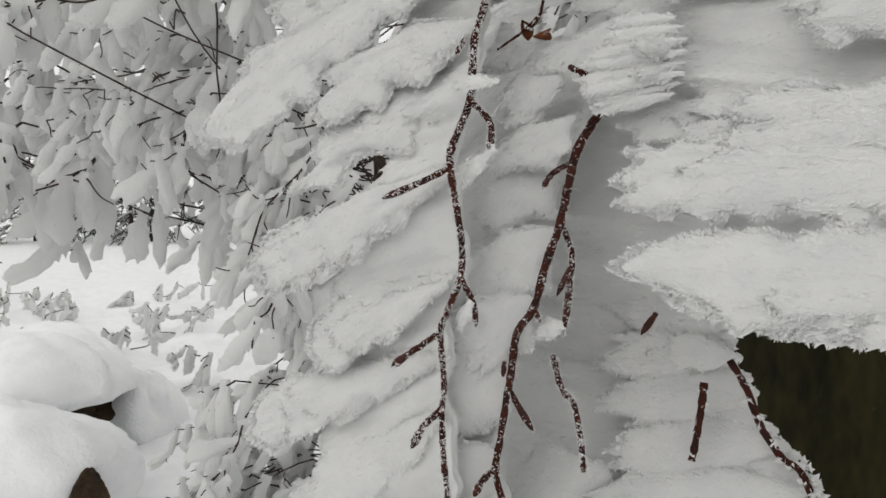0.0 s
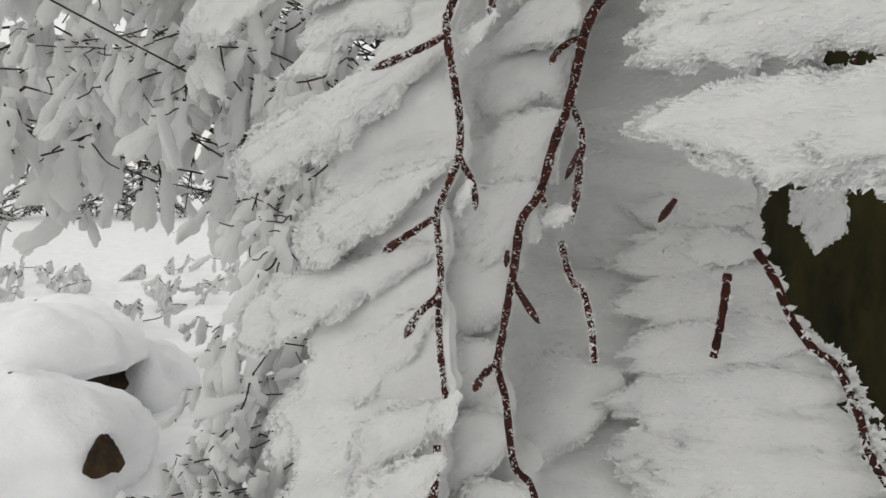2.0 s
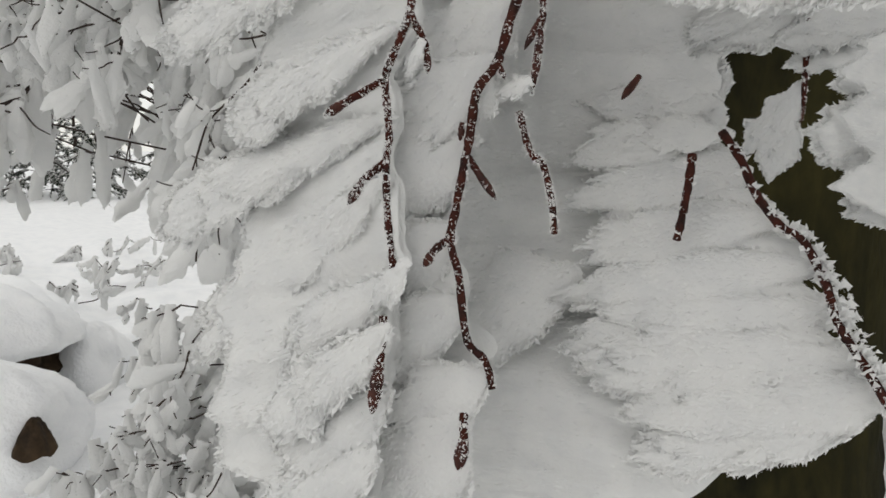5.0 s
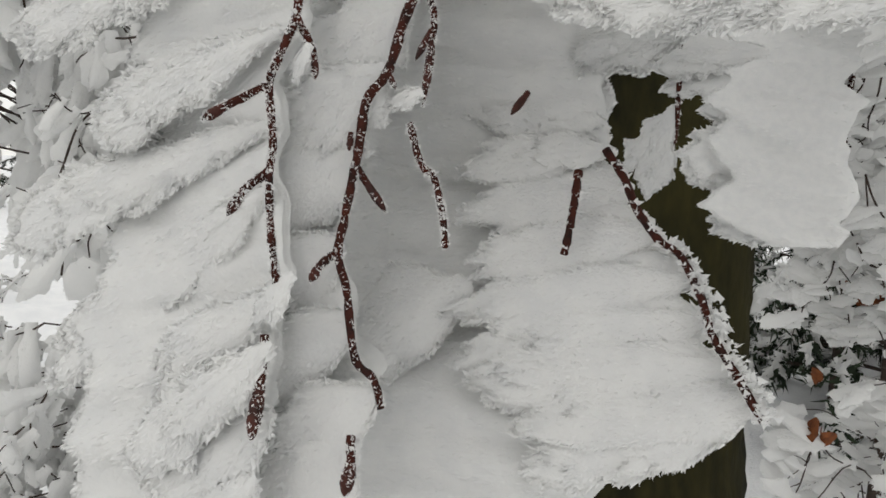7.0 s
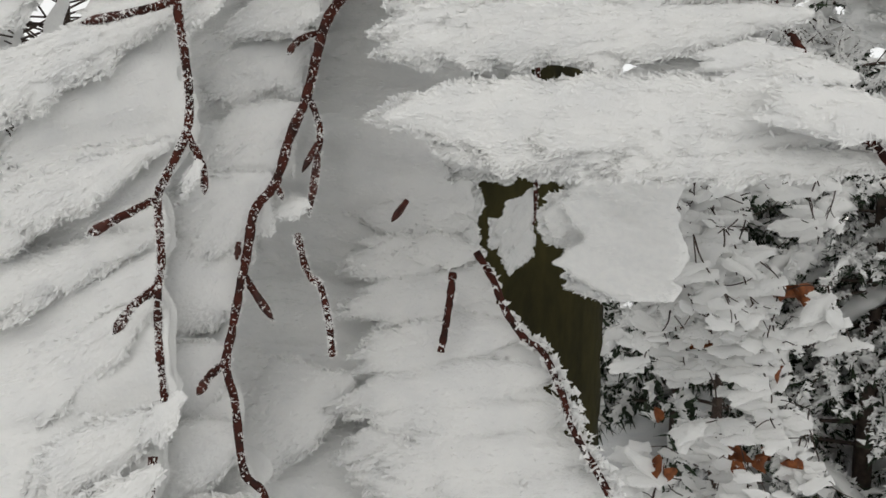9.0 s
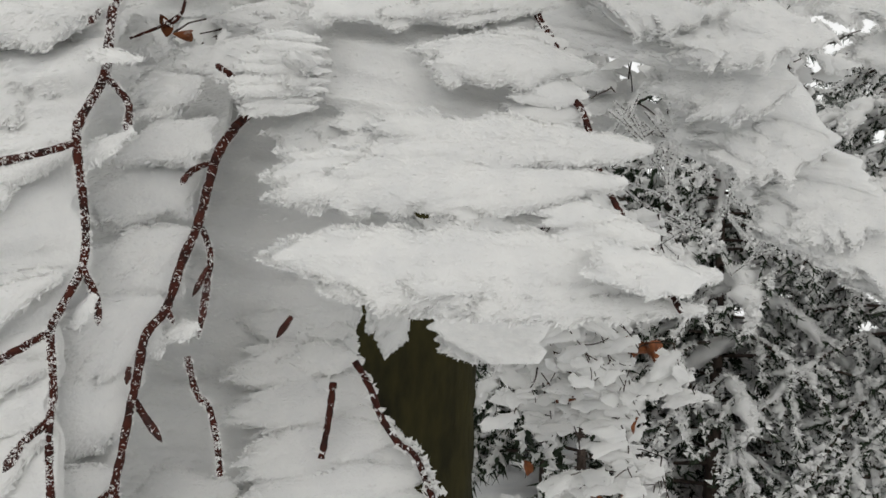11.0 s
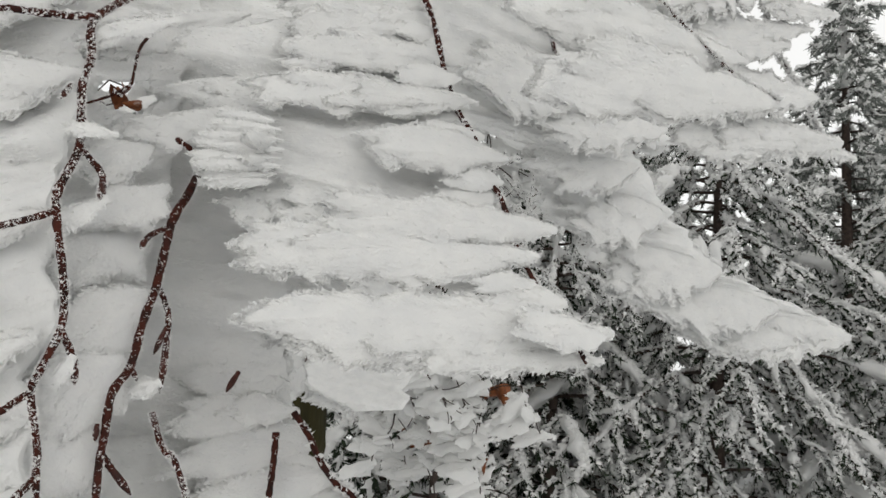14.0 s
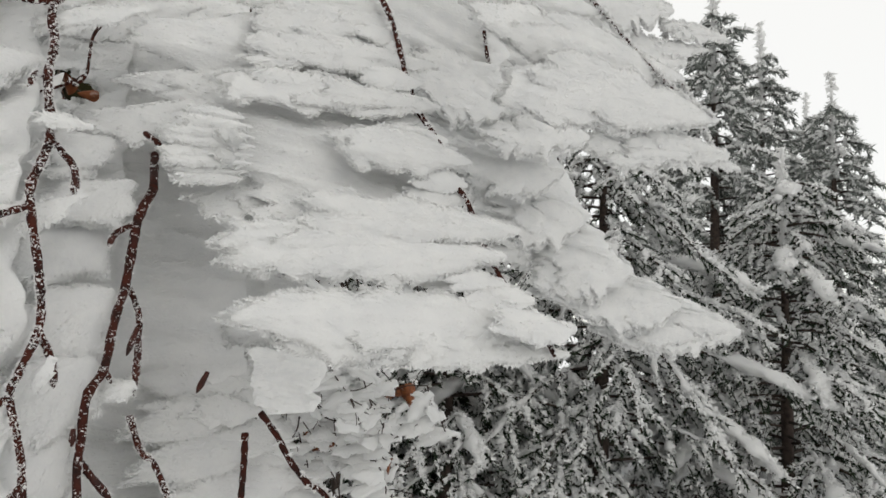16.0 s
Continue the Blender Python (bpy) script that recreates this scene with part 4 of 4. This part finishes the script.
# ---- spruces ----
def spruce(at, height, spread, branches, snow, label, low=0.3, detail=1.0, droop=0.5, leaf_mat=NEEDLE):
    """A trunk with drooping boughs; each bough carries needled fingers with snow along their tops."""
    at = np.array(at, float)
    ob = thing("spruce", label, "tree", tuple(at))
    wood, green, white = Shape(), Shape(), Shape()
    tube(wood, np.array([at + (0, 0, h) for h in np.linspace(-0.1, height, 14)]), np.linspace(0.012 * height + 0.02, 0.010, 14), 8, 0.05)
    top = np.array([at + (0, 0, h) for h in np.linspace(height * 0.74, height + 0.02, 30)])
    tube(white, top - (0.012, 0, 0), np.linspace(0.030, 0.014, 30), 7, 0.22)
    frost(white, top, 0.03, 260, 0.05)
    for i in range(branches):
        f = (i + rng.uniform()) / branches
        hgt = low + (height * 0.92 - low) * f ** 0.85
        ln = spread * (1 - hgt / height) ** (0.8 if detail >= 0.8 else 1.05) * rng.uniform(0.7, 1.15) + 0.08
        az_b = i * 2.4 + rng.normal() * 0.3
        out = np.array((math.cos(az_b), math.sin(az_b), 0))
        side = np.array((-out[1], out[0], 0))
        sag = droop * rng.uniform(0.5, 1.3)
        s = np.linspace(0, 1, 9)
        spine = at + (0, 0, hgt) + np.outer(s * ln, out) + np.outer(0.22 * s * ln - sag * ln * s**1.8, (0, 0, 1))
        tube(wood, spine[::2], np.linspace(0.012, 0.004, 5), 4)
        fingers = [spine[2:]]
        for q in range(int(9 * detail * (0.5 + ln))):
            u = rng.uniform(0.2, 1)
            base = np.array([np.interp(u, s, spine[:, k]) for k in range(3)])
            way = unit(out * rng.uniform(0.3, 1) + side * rng.choice((-1, 1)) * rng.uniform(0.3, 1.1) + np.array((0, 0, -rng.uniform(0.1, 1.3) * (0.4 + droop))))
            fl = (0.10 + 0.30 * ln * (1.1 - u)) * rng.uniform(0.6, 1.2)
            t = np.linspace(0, 1, 5)
            fingers.append(base + np.outer(t * fl, way) - np.outer(droop * 0.35 * fl * t**2, (0, 0, 1)))
        for line in fingers:
            fl = np.linalg.norm(line[-1] - line[0])
            n = int(fl * 190 * detail) + 6
            u, tt = rng.uniform(0, 1, n), np.linspace(0, 1, len(line))
            p = np.stack([np.interp(u, tt, line[:, k]) for k in range(3)], 1)
            way = unit(line[-1] - line[0] + rng.normal(size=(n, 3)) * fl * 0.75 - np.array((0, 0, fl * 0.25)))
            size = rng.uniform(0.020, 0.045, n) * (1.0 if detail >= 0.8 else 1.5) / max(detail, 0.4) ** 0.9
            crystals(green, p - (0, 0, 0.006), way, size, size * 0.15)
            m = int(n * min(1.0, snow * (0.8 if detail >= 0.8 else 1.1)))
            if detail >= 0.8 and rng.uniform() < snow * 0.9:
                r = rng.uniform(0.009, 0.020) * np.interp(np.linspace(0, 1, 8), [0, 0.2, 0.7, 1], [0.5, 1, 0.9, 0.3]) * rng.uniform(0.45, 1.5, 8)
                whole = smooth_line(line, 24)
                k0 = rng.integers(0, 12)
                clump = smooth_line(whole[k0:k0 + rng.integers(7, 13)], 8) + rng.normal(size=(8, 3)) * 0.006 + (0, 0, 0.008)
                tube(white, clump, r, 6, 0.25, 1.3, across=(0, 0, 1))
                frost(white, whole, 0.012, 170, 0.017)
            crystals(white, p[:m] + rng.normal(size=(m, 3)) * 0.008 + (0, 0, 0.014), unit(way[:m] + (0, 0, 0.25)), size[:m] * 0.7, size[:m] * 0.28)
        if rng.uniform() < snow * 0.45 and ln > 0.35:
            u0 = rng.uniform(0.35, 0.7)
            m = 14
            bed = np.stack([np.interp(np.linspace(u0, 1.0, m), s, spine[:, k]) for k in range(3)], 1)
            swell = Grain([(5, 0, 0.35), (10, 0, 0.20)])(np.linspace(0, 1, m), np.zeros(m))
            r = rng.uniform(0.03, 0.055) * (0.5 + 0.5 * min(ln, 1.2)) * np.interp(np.linspace(0, 1, m), [0, 0.25, 0.75, 1], [0.3, 1, 1, 0.35]) * (1 + swell)
            tube(white, bed + np.outer(r * 0.45, (0, 0, 1)), r * (1 if detail >= 0.8 else 0.6), 10, 0.20, 1.6, across=(0, 0, 1))
            frost(white, bed + np.outer(r * 0.6, (0, 0, 1)), r.mean() * 1.1, 900 * detail, 0.022)
    part("trunk", wood, FAR_TWIG, ob)
    part("needles", green, leaf_mat, ob, "dark green needle sprays")
    part("snow_load", white, FAR_RIME, ob, "white snow and frost on the boughs")
    return ob


def bearing(deg, dist, z=0.0):
    return (math.sin(radians(deg)) * dist, math.cos(radians(deg)) * dist, z)


spruce(bearing(79.1, 7.0), 5.24, 1.7, 120, 0.42, "young green spruce dusted with frost", leaf_mat=HAZY_FROSTED, detail=0.75)
spruce(bearing(82.7, 8.6), 5.35, 1.6, 110, 0.4, "young frosted spruce with a bare leader", leaf_mat=HAZY_FROSTED, detail=0.7)
spruce(bearing(87.6, 8.0), 4.39, 1.4, 95, 0.38, "small frosted spruce with a thin leader", leaf_mat=HAZY_FROSTED, detail=0.7)
spruce(bearing(85.9, 12.3), 5.62, 1.8, 95, 0.45, "frosted spruce further back, paled as by haze", leaf_mat=HAZY_FROSTED, detail=0.5)
spruce(bearing(70.0, 4.6), 3.6, 1.7, 110, 0.75, "low spruce with boughs bent under snow", detail=1.0, droop=0.65)
spruce(bearing(84.0, 5.2), 2.9, 1.6, 90, 0.65, "low spruce with snow on its boughs", detail=0.9, droop=0.6)
spruce(bearing(57.0, 4.2), 2.6, 1.2, 70, 0.8, "small spruce thick with snow", detail=0.9, droop=0.65)
spruce(bearing(76.0, 10.0), 4.2, 1.9, 70, 0.7, "frosted spruce behind the others", leaf_mat=HAZY_FROSTED, detail=0.42)
spruce(bearing(61.0, 8.0), 4.9, 1.9, 70, 0.7, "frosted spruce behind the others", leaf_mat=HAZY_FROSTED, detail=0.42)
spruce(bearing(66.0, 9.0), 4.9, 1.9, 70, 0.7, "frosted spruce behind the others", leaf_mat=HAZY_FROSTED, detail=0.42)
spruce(bearing(48.0, 5.5), 3.0, 1.4, 70, 0.6, "dark low spruce behind the sapling", detail=0.45, droop=0.8)
spruce(bearing(44.0, 4.4), 2.7, 1.3, 60, 0.5, "dark low spruce behind the sapling", detail=0.45, droop=0.6)
spruce(bearing(53.0, 5.0), 3.3, 1.4, 60, 0.6, "dark low spruce behind the sapling", detail=0.45, droop=0.6)
spruce(bearing(41.0, 7.0), 3.2, 1.6, 60, 0.6, "dark low spruce behind the sapling", detail=0.45, droop=0.7)
# Unseen spruces added behind the camera to hold back light and close the clearing.
for i in range(12):
    spruce(bearing(115 + i * 17 + rng.normal() * 4, rng.uniform(11, 15)), rng.uniform(4, 6), 1.7, 40, 0.4, "unseen spruce added behind the camera to hold back light", detail=0.12)
for i in range(14):
    spruce(bearing(-46 + i * 3.4 + rng.normal(), 23 + rng.uniform(0, 8)), rng.uniform(2.5, 6), 2.2, 50, 0.4, "dark spruce at the far edge of the clearing", low=0.1, detail=0.35)


# ---- frosted shrubs ----
def sleeve(ice, line, wide, grow, fuzz):
    """A lumpy sleeve of rime on the windward side of a twig, with a rough skin of crystals."""
    n = 15
    line = smooth_line(line, n)
    lumps, wander = Grain([(4, 0, 0.36), (9, 0, 0.26)]), Grain([(4, 0, 0.6), (8, 0, 0.4)])
    t = np.linspace(0, 1, n)
    grow = np.asarray(grow)
    off = np.cross(grow, unit(line[-1] - line[0]))
    r = wide * 0.5 * np.interp(t, [0, 0.08, 0.3, 0.8, 0.95, 1], [0.35, 0.8, 1.0, 0.95, 0.7, 0.2]) * (1 + lumps(t, np.zeros(n)))
    heart = line + grow * (r * 0.72)[:, None] + off * (r * wander(t, np.zeros(n)) * 0.5)[:, None]
    tube(ice, heart, r, 8, 0.13, 0.55, across=grow)
    k = rng.integers(0, n, fuzz)
    out = unit(grow * 0.9 + rng.normal(size=(fuzz, 3)))
    ln = wide * rng.uniform(0.06, 0.22, fuzz)
    crystals(ice, heart[k] + (line[np.minimum(k + 1, n - 1)] - line[k]) * rng.uniform(0, 1, fuzz)[:, None] + out * (r[k] * 0.7)[:, None], unit(out + rng.normal(size=(fuzz, 3)) * 0.4), ln, ln * 0.5)


def lobes_on(ice, line, wide, grow, count, jag, slim=1.0):
    """Furry rime lobes that grow from a twig into the wind."""
    toward = unit(-line[len(line) // 2] * (1, 1, 0)) + np.array((0, 0, 0.4))
    for u in rng.uniform(0.05, 1, count):
        c, ln = line[int(u * (len(line) - 1))], wide * rng.uniform(1.3, 2.5) / slim
        way = unit(np.asarray(grow) + rng.normal(size=3) * 0.17)
        ice.join(feather(c - way * ln * 0.1, c + way * ln, wide * slim * rng.uniform(0.35, 0.6), toward + rng.normal(size=3) * 0.15, 900 * jag * (0.042 / wide) ** 2, wide * 0.07, 0, 0.4, 0.12, 0.95, 0.6))


def rimed_twig(wood, ice, start, way, length, wide, grow, jag, twigs, thin, flags=0.0):
    """A thin twig in a sleeve of rime, and side twigs with sleeves of their own."""
    way = unit(way)
    pts = [np.asarray(start, float)]
    for i in range(5):
        way = unit(way + rng.normal(size=3) * 0.25)
        pts.append(pts[-1] + way * length / 5)
    line = smooth_line(pts, 18)
    tube(wood, line, np.linspace(thin * 1.5, thin, 18), 5, 0.05)
    d = unit(np.asarray(grow) + rng.normal(size=3) * 0.2)
    d = unit(d - way * (d @ way) * 0.7)
    if flags:
        lobes_on(ice, line, wide, d, 3 if twigs else 2, jag, flags)
    else:
        sleeve(ice, line, wide * rng.uniform(0.55, 0.95), d, jag)
    for i in range(twigs):
        c = line[rng.integers(3, 18)]
        rimed_twig(wood, ice, c, unit(way + np.asarray(grow) * 0.4 + rng.normal(size=3) * 0.65), length * rng.uniform(0.22, 0.5), wide * rng.uniform(0.5, 0.85), grow, jag // 2, 0, thin * 0.7, flags)


def shrub(name, label, at, starts, length, wide, way, grow, trunk=None, hub=None, twigs=2, jag=150, thin=0.0010, flags=0.0):
    ob = thing(name, label, name.split("_")[1], at)
    if trunk:
        pole = Shape()
        tube(pole, smooth_line([(at[0], at[1], -0.1), (at[0] + 0.03, at[1], trunk * 0.5), (at[0], at[1], trunk)], 14), np.linspace(trunk * 0.012, trunk * 0.004, 14), 9, 0.05)
        part("trunk", pole, FAR_TWIG, ob)
    coat = Shape()
    for s in starts:
        limb = Shape()
        away = np.array(s) - hub if hub else np.array((s[0] - at[0], s[1] - at[1], 0.0))
        foot = np.array(hub) if hub else np.array((at[0], at[1], np.clip(s[2] - 0.35 * np.linalg.norm(away), 0.1, (trunk or 0.3) - 0.05)))
        bend = np.linalg.norm(np.array(s) - foot)
        course = smooth_line([foot, foot + (np.array(s) - foot) * 0.35 + rng.normal(size=3) * 0.10 * bend, foot + (np.array(s) - foot) * 0.7 + rng.normal(size=3) * 0.10 * bend + (0, 0, 0.04 * bend), s], 14)
        tube(limb, course, np.linspace(thin * 1.5, thin * 1.1, 14), 5)
        part("limb", limb, FAR_TWIG, ob)
        lobes_on(coat, course[4:], wide * 0.9, grow, 2, jag, flags or 0.7)
    for s in starts:
        wood = Shape()
        rimed_twig(wood, coat, s, np.array(way) + rng.normal(size=3) * 0.3, length * rng.uniform(0.7, 1.2), wide, grow, jag, twigs, thin, flags)
        part("twig", wood, FAR_TWIG, ob)
    tagged(part("rime", coat, FAR_RIME, ob, "thick furry white rime"), kind="stuff")
    return ob


def scatter(count, az0, az1, d0, d1, z0, z1):
    return [np.array(bearing(rng.uniform(az0, az1), rng.uniform(d0, d1), rng.uniform(z0, z1))) for i in range(count)]


def clear_of(points, az0, az1, el0, el1):
    """Leaves out the starts that lie in one patch of open sky."""
    keep = []
    for p in points:
        az = math.degrees(math.atan2(p[0], p[1]))
        el = math.degrees(math.atan2(p[2] - 1.5, math.hypot(p[0], p[1])))
        if not (az0 < az < az1 and el0 < el < el1):
            keep.append(p)
    return keep


rng = np.random.default_rng(21)
LEFTWARD = (-0.75, -0.25, -0.55)
HANGING = (-0.35, 0.10, -0.80)
tangle = shrub("frosted_shrub", "tangle of thin twigs hung with thick slabs of white rime", bearing(-6, 1.6), clear_of(scatter(6, -29, -23, 1.4, 1.9, 1.70, 1.82) + scatter(22, -33, -22, 1.3, 2.0, 1.85, 2.4) + scatter(16, 8, 26, 1.2, 1.8, 1.85, 2.4) + scatter(24, -22, -9, 1.1, 1.8, 1.75, 2.25) + scatter(18, -12, -7, 1.1, 1.7, 1.45, 1.75), -28.5, -23.5, 8, 18), 0.22, 0.048, LEFTWARD, HANGING, trunk=2.3, twigs=5, thin=0.0014, jag=26, flags=0.82)
shrub("frosted_shrub", "low bush of rimed twigs above the snow", bearing(-5, 1.4), scatter(12, -17, -12, 1.1, 1.4, 0.82, 1.05) + scatter(20, -19, -10, 1.2, 1.6, 0.85, 1.3) + scatter(8, -23, -18, 1.2, 1.5, 0.75, 0.95) + scatter(18, -13, -5, 1.1, 1.7, 1.25, 1.6) + scatter(24, -14, -4, 1.1, 1.6, 0.85, 1.25), 0.15, 0.042, LEFTWARD, HANGING, trunk=1.5, twigs=5, thin=0.0013, jag=24, flags=0.82)
shrub("frosted_tree", "thin tree behind the shrub, heavy with rime", bearing(-10, 3.2), clear_of(scatter(32, 9, 24, 2.2, 3.2, 2.05, 2.9) + scatter(20, -36, -22, 2.4, 3.2, 1.75, 2.1) + scatter(44, -36, -8, 2.6, 3.8, 1.95, 3.2), -28.5, -24.0, 7, 15), 0.5, 0.10, LEFTWARD, HANGING, trunk=3.4, thin=0.003, jag=10, twigs=4, flags=0.75)
shrub("frosted_tree", "thin tree further back, heavy with rime", bearing(-9, 4.6), scatter(26, -15, -4, 4.0, 5.0, 1.3, 2.6), 0.6, 0.13, LEFTWARD, HANGING, trunk=3.0, thin=0.004, jag=10, twigs=3, flags=0.75)
for i in range(20):
    spot = bearing(rng.uniform(-36, -14), rng.uniform(5.5, 12))
    tuft = [np.array(spot) + (rng.normal() * 0.15, rng.normal() * 0.15, rng.uniform(0.15, 0.4)) for k in range(3)]
    shrub("frosted_shrub", "low tuft of frosted twigs in the snow", (spot[0], spot[1], 0.0), tuft, 0.35, 0.10, (-0.3, 0, -0.5), HANGING, thin=0.004, jag=60)
leafy = shrub("beech_sapling", "rime-covered beech sapling with a few dry orange-brown leaves", bearing(46, 1.95), scatter(38, 42, 54, 1.5, 2.1, 0.95, 1.75) + scatter(16, 40.5, 47, 1.3, 1.6, 1.5, 1.78) + scatter(12, 40, 49, 1.5, 1.9, 0.65, 1.0), 0.17, 0.042, (0.1, -0.1, -1), WIND + np.array((0, 0, -0.15)), trunk=1.8, twigs=4, jag=45, thin=0.0012, flags=0.9)
shrub("frosted_shrub", "fine twigs joined by a veil of white rime", (1.0, 0.7, 0.0), scatter(34, 42, 64, 0.95, 1.3, 1.72, 2.2), 0.18, 0.045, (0.2, -0.3, -0.8), WIND + np.array((0, 0, -0.1)), hub=(0.72, 0.95, 2.37), twigs=4, jag=60, flags=0.9)

fine = thing("frosted_shrub", "fine bare twigs furred with white frost", "shrub", (0.75, 0.5, 1.4))
node = np.array(bearing(46.5, 1.0, 1.74))
rod = Shape()
tube(rod, smooth_line([(0.72, 0.95, 2.37), (0.70, 0.80, 2.05), node], 14), np.linspace(0.004, 0.002, 14), 7, 0.05)
part("limb", rod, FAR_TWIG, fine)
for p in scatter(9, 49, 60, 0.85, 1.05, 1.50, 1.78):
    way = unit(np.array((-0.5, 0.5, 0.1)) + rng.normal(size=3) * 0.45)
    line = smooth_line([p, p + way * 0.05 + rng.normal(size=3) * 0.008, p + way * 0.11 + (0, 0, 0.02)], 12)
    runs = [line] + [smooth_line([line[k], line[k] + unit(way + rng.normal(size=3) * 0.8) * rng.uniform(0.02, 0.05)], 6) for k in (3, 5, 7, 9)]
    wood, ice = Shape(), Shape()
    runs.append(smooth_line([node, node + (p - node) * 0.35 + rng.normal(size=3) * 0.04, node + (p - node) * 0.7 + rng.normal(size=3) * 0.04, p], 18))
    for run in runs:
        tube(wood, run, np.linspace(0.0011, 0.0007, len(run)), 6)
        frost(ice, run + (0, 0, 0.0008), 0.0013, 9000, 0.0026)
    tw = part("twig", wood, FAR_TWIG, fine)
    part("frost", ice, FAR_RIME, tw, "white frost needles")


def leaf(parent, at, size, turn):
    n, m = 7, 5
    s, u = np.linspace(0, 1, n), np.linspace(-1, 1, m)
    S, U = np.meshgrid(s, u, indexing="ij")
    w = np.sin(np.pi * np.clip(S * 0.96 + 0.02, 0, 1)) ** 0.8 * 0.32
    v = np.stack([S - 0.5, U * w, 0.7 * U**2 * w * 3 * np.sin(turn * 5) + 0.16 * np.sin(S * 3 + turn) + 0.03 * np.sin(U * 7 + S * 12)], -1).reshape(-1, 3) * size
    rot = np.array(Euler((turn * 2.1, 0.9 + turn, turn * 3.7)).to_matrix())
    k = np.arange(n * m).reshape(n, m)
    a, b = k[:-1], k[1:]
    shape = Shape()
    shape.add(v @ rot.T + at, np.stack([a[:, :-1], b[:, :-1], b[:, 1:], a[:, 1:]], -1).reshape(-1, 4))
    part("leaf", shape, LEAF, parent)


for i in range(13):
    spot = np.array(bearing(rng.uniform(41, 52), rng.uniform(1.45, 1.85), rng.uniform(0.80, 1.62)))
    for k in range(rng.integers(1, 4)):
        leaf(leafy, spot + rng.normal(size=3) * 0.022, rng.uniform(0.045, 0.07), rng.uniform(0, 6))
for spot, size, turn in (((0.0428, 0.3129, 1.6699), 0.009, 1.1), ((0.049, 0.3066, 1.6666), 0.008, 2.3)):
    leaf(spray, np.array(spot) + FACE * 0.008, size, turn)
for i in range(5):
    leaf(tangle, np.array(bearing(rng.uniform(15, 23), rng.uniform(1.2, 1.5), rng.uniform(1.88, 2.05))), rng.uniform(0.05, 0.07), rng.uniform(0, 6))
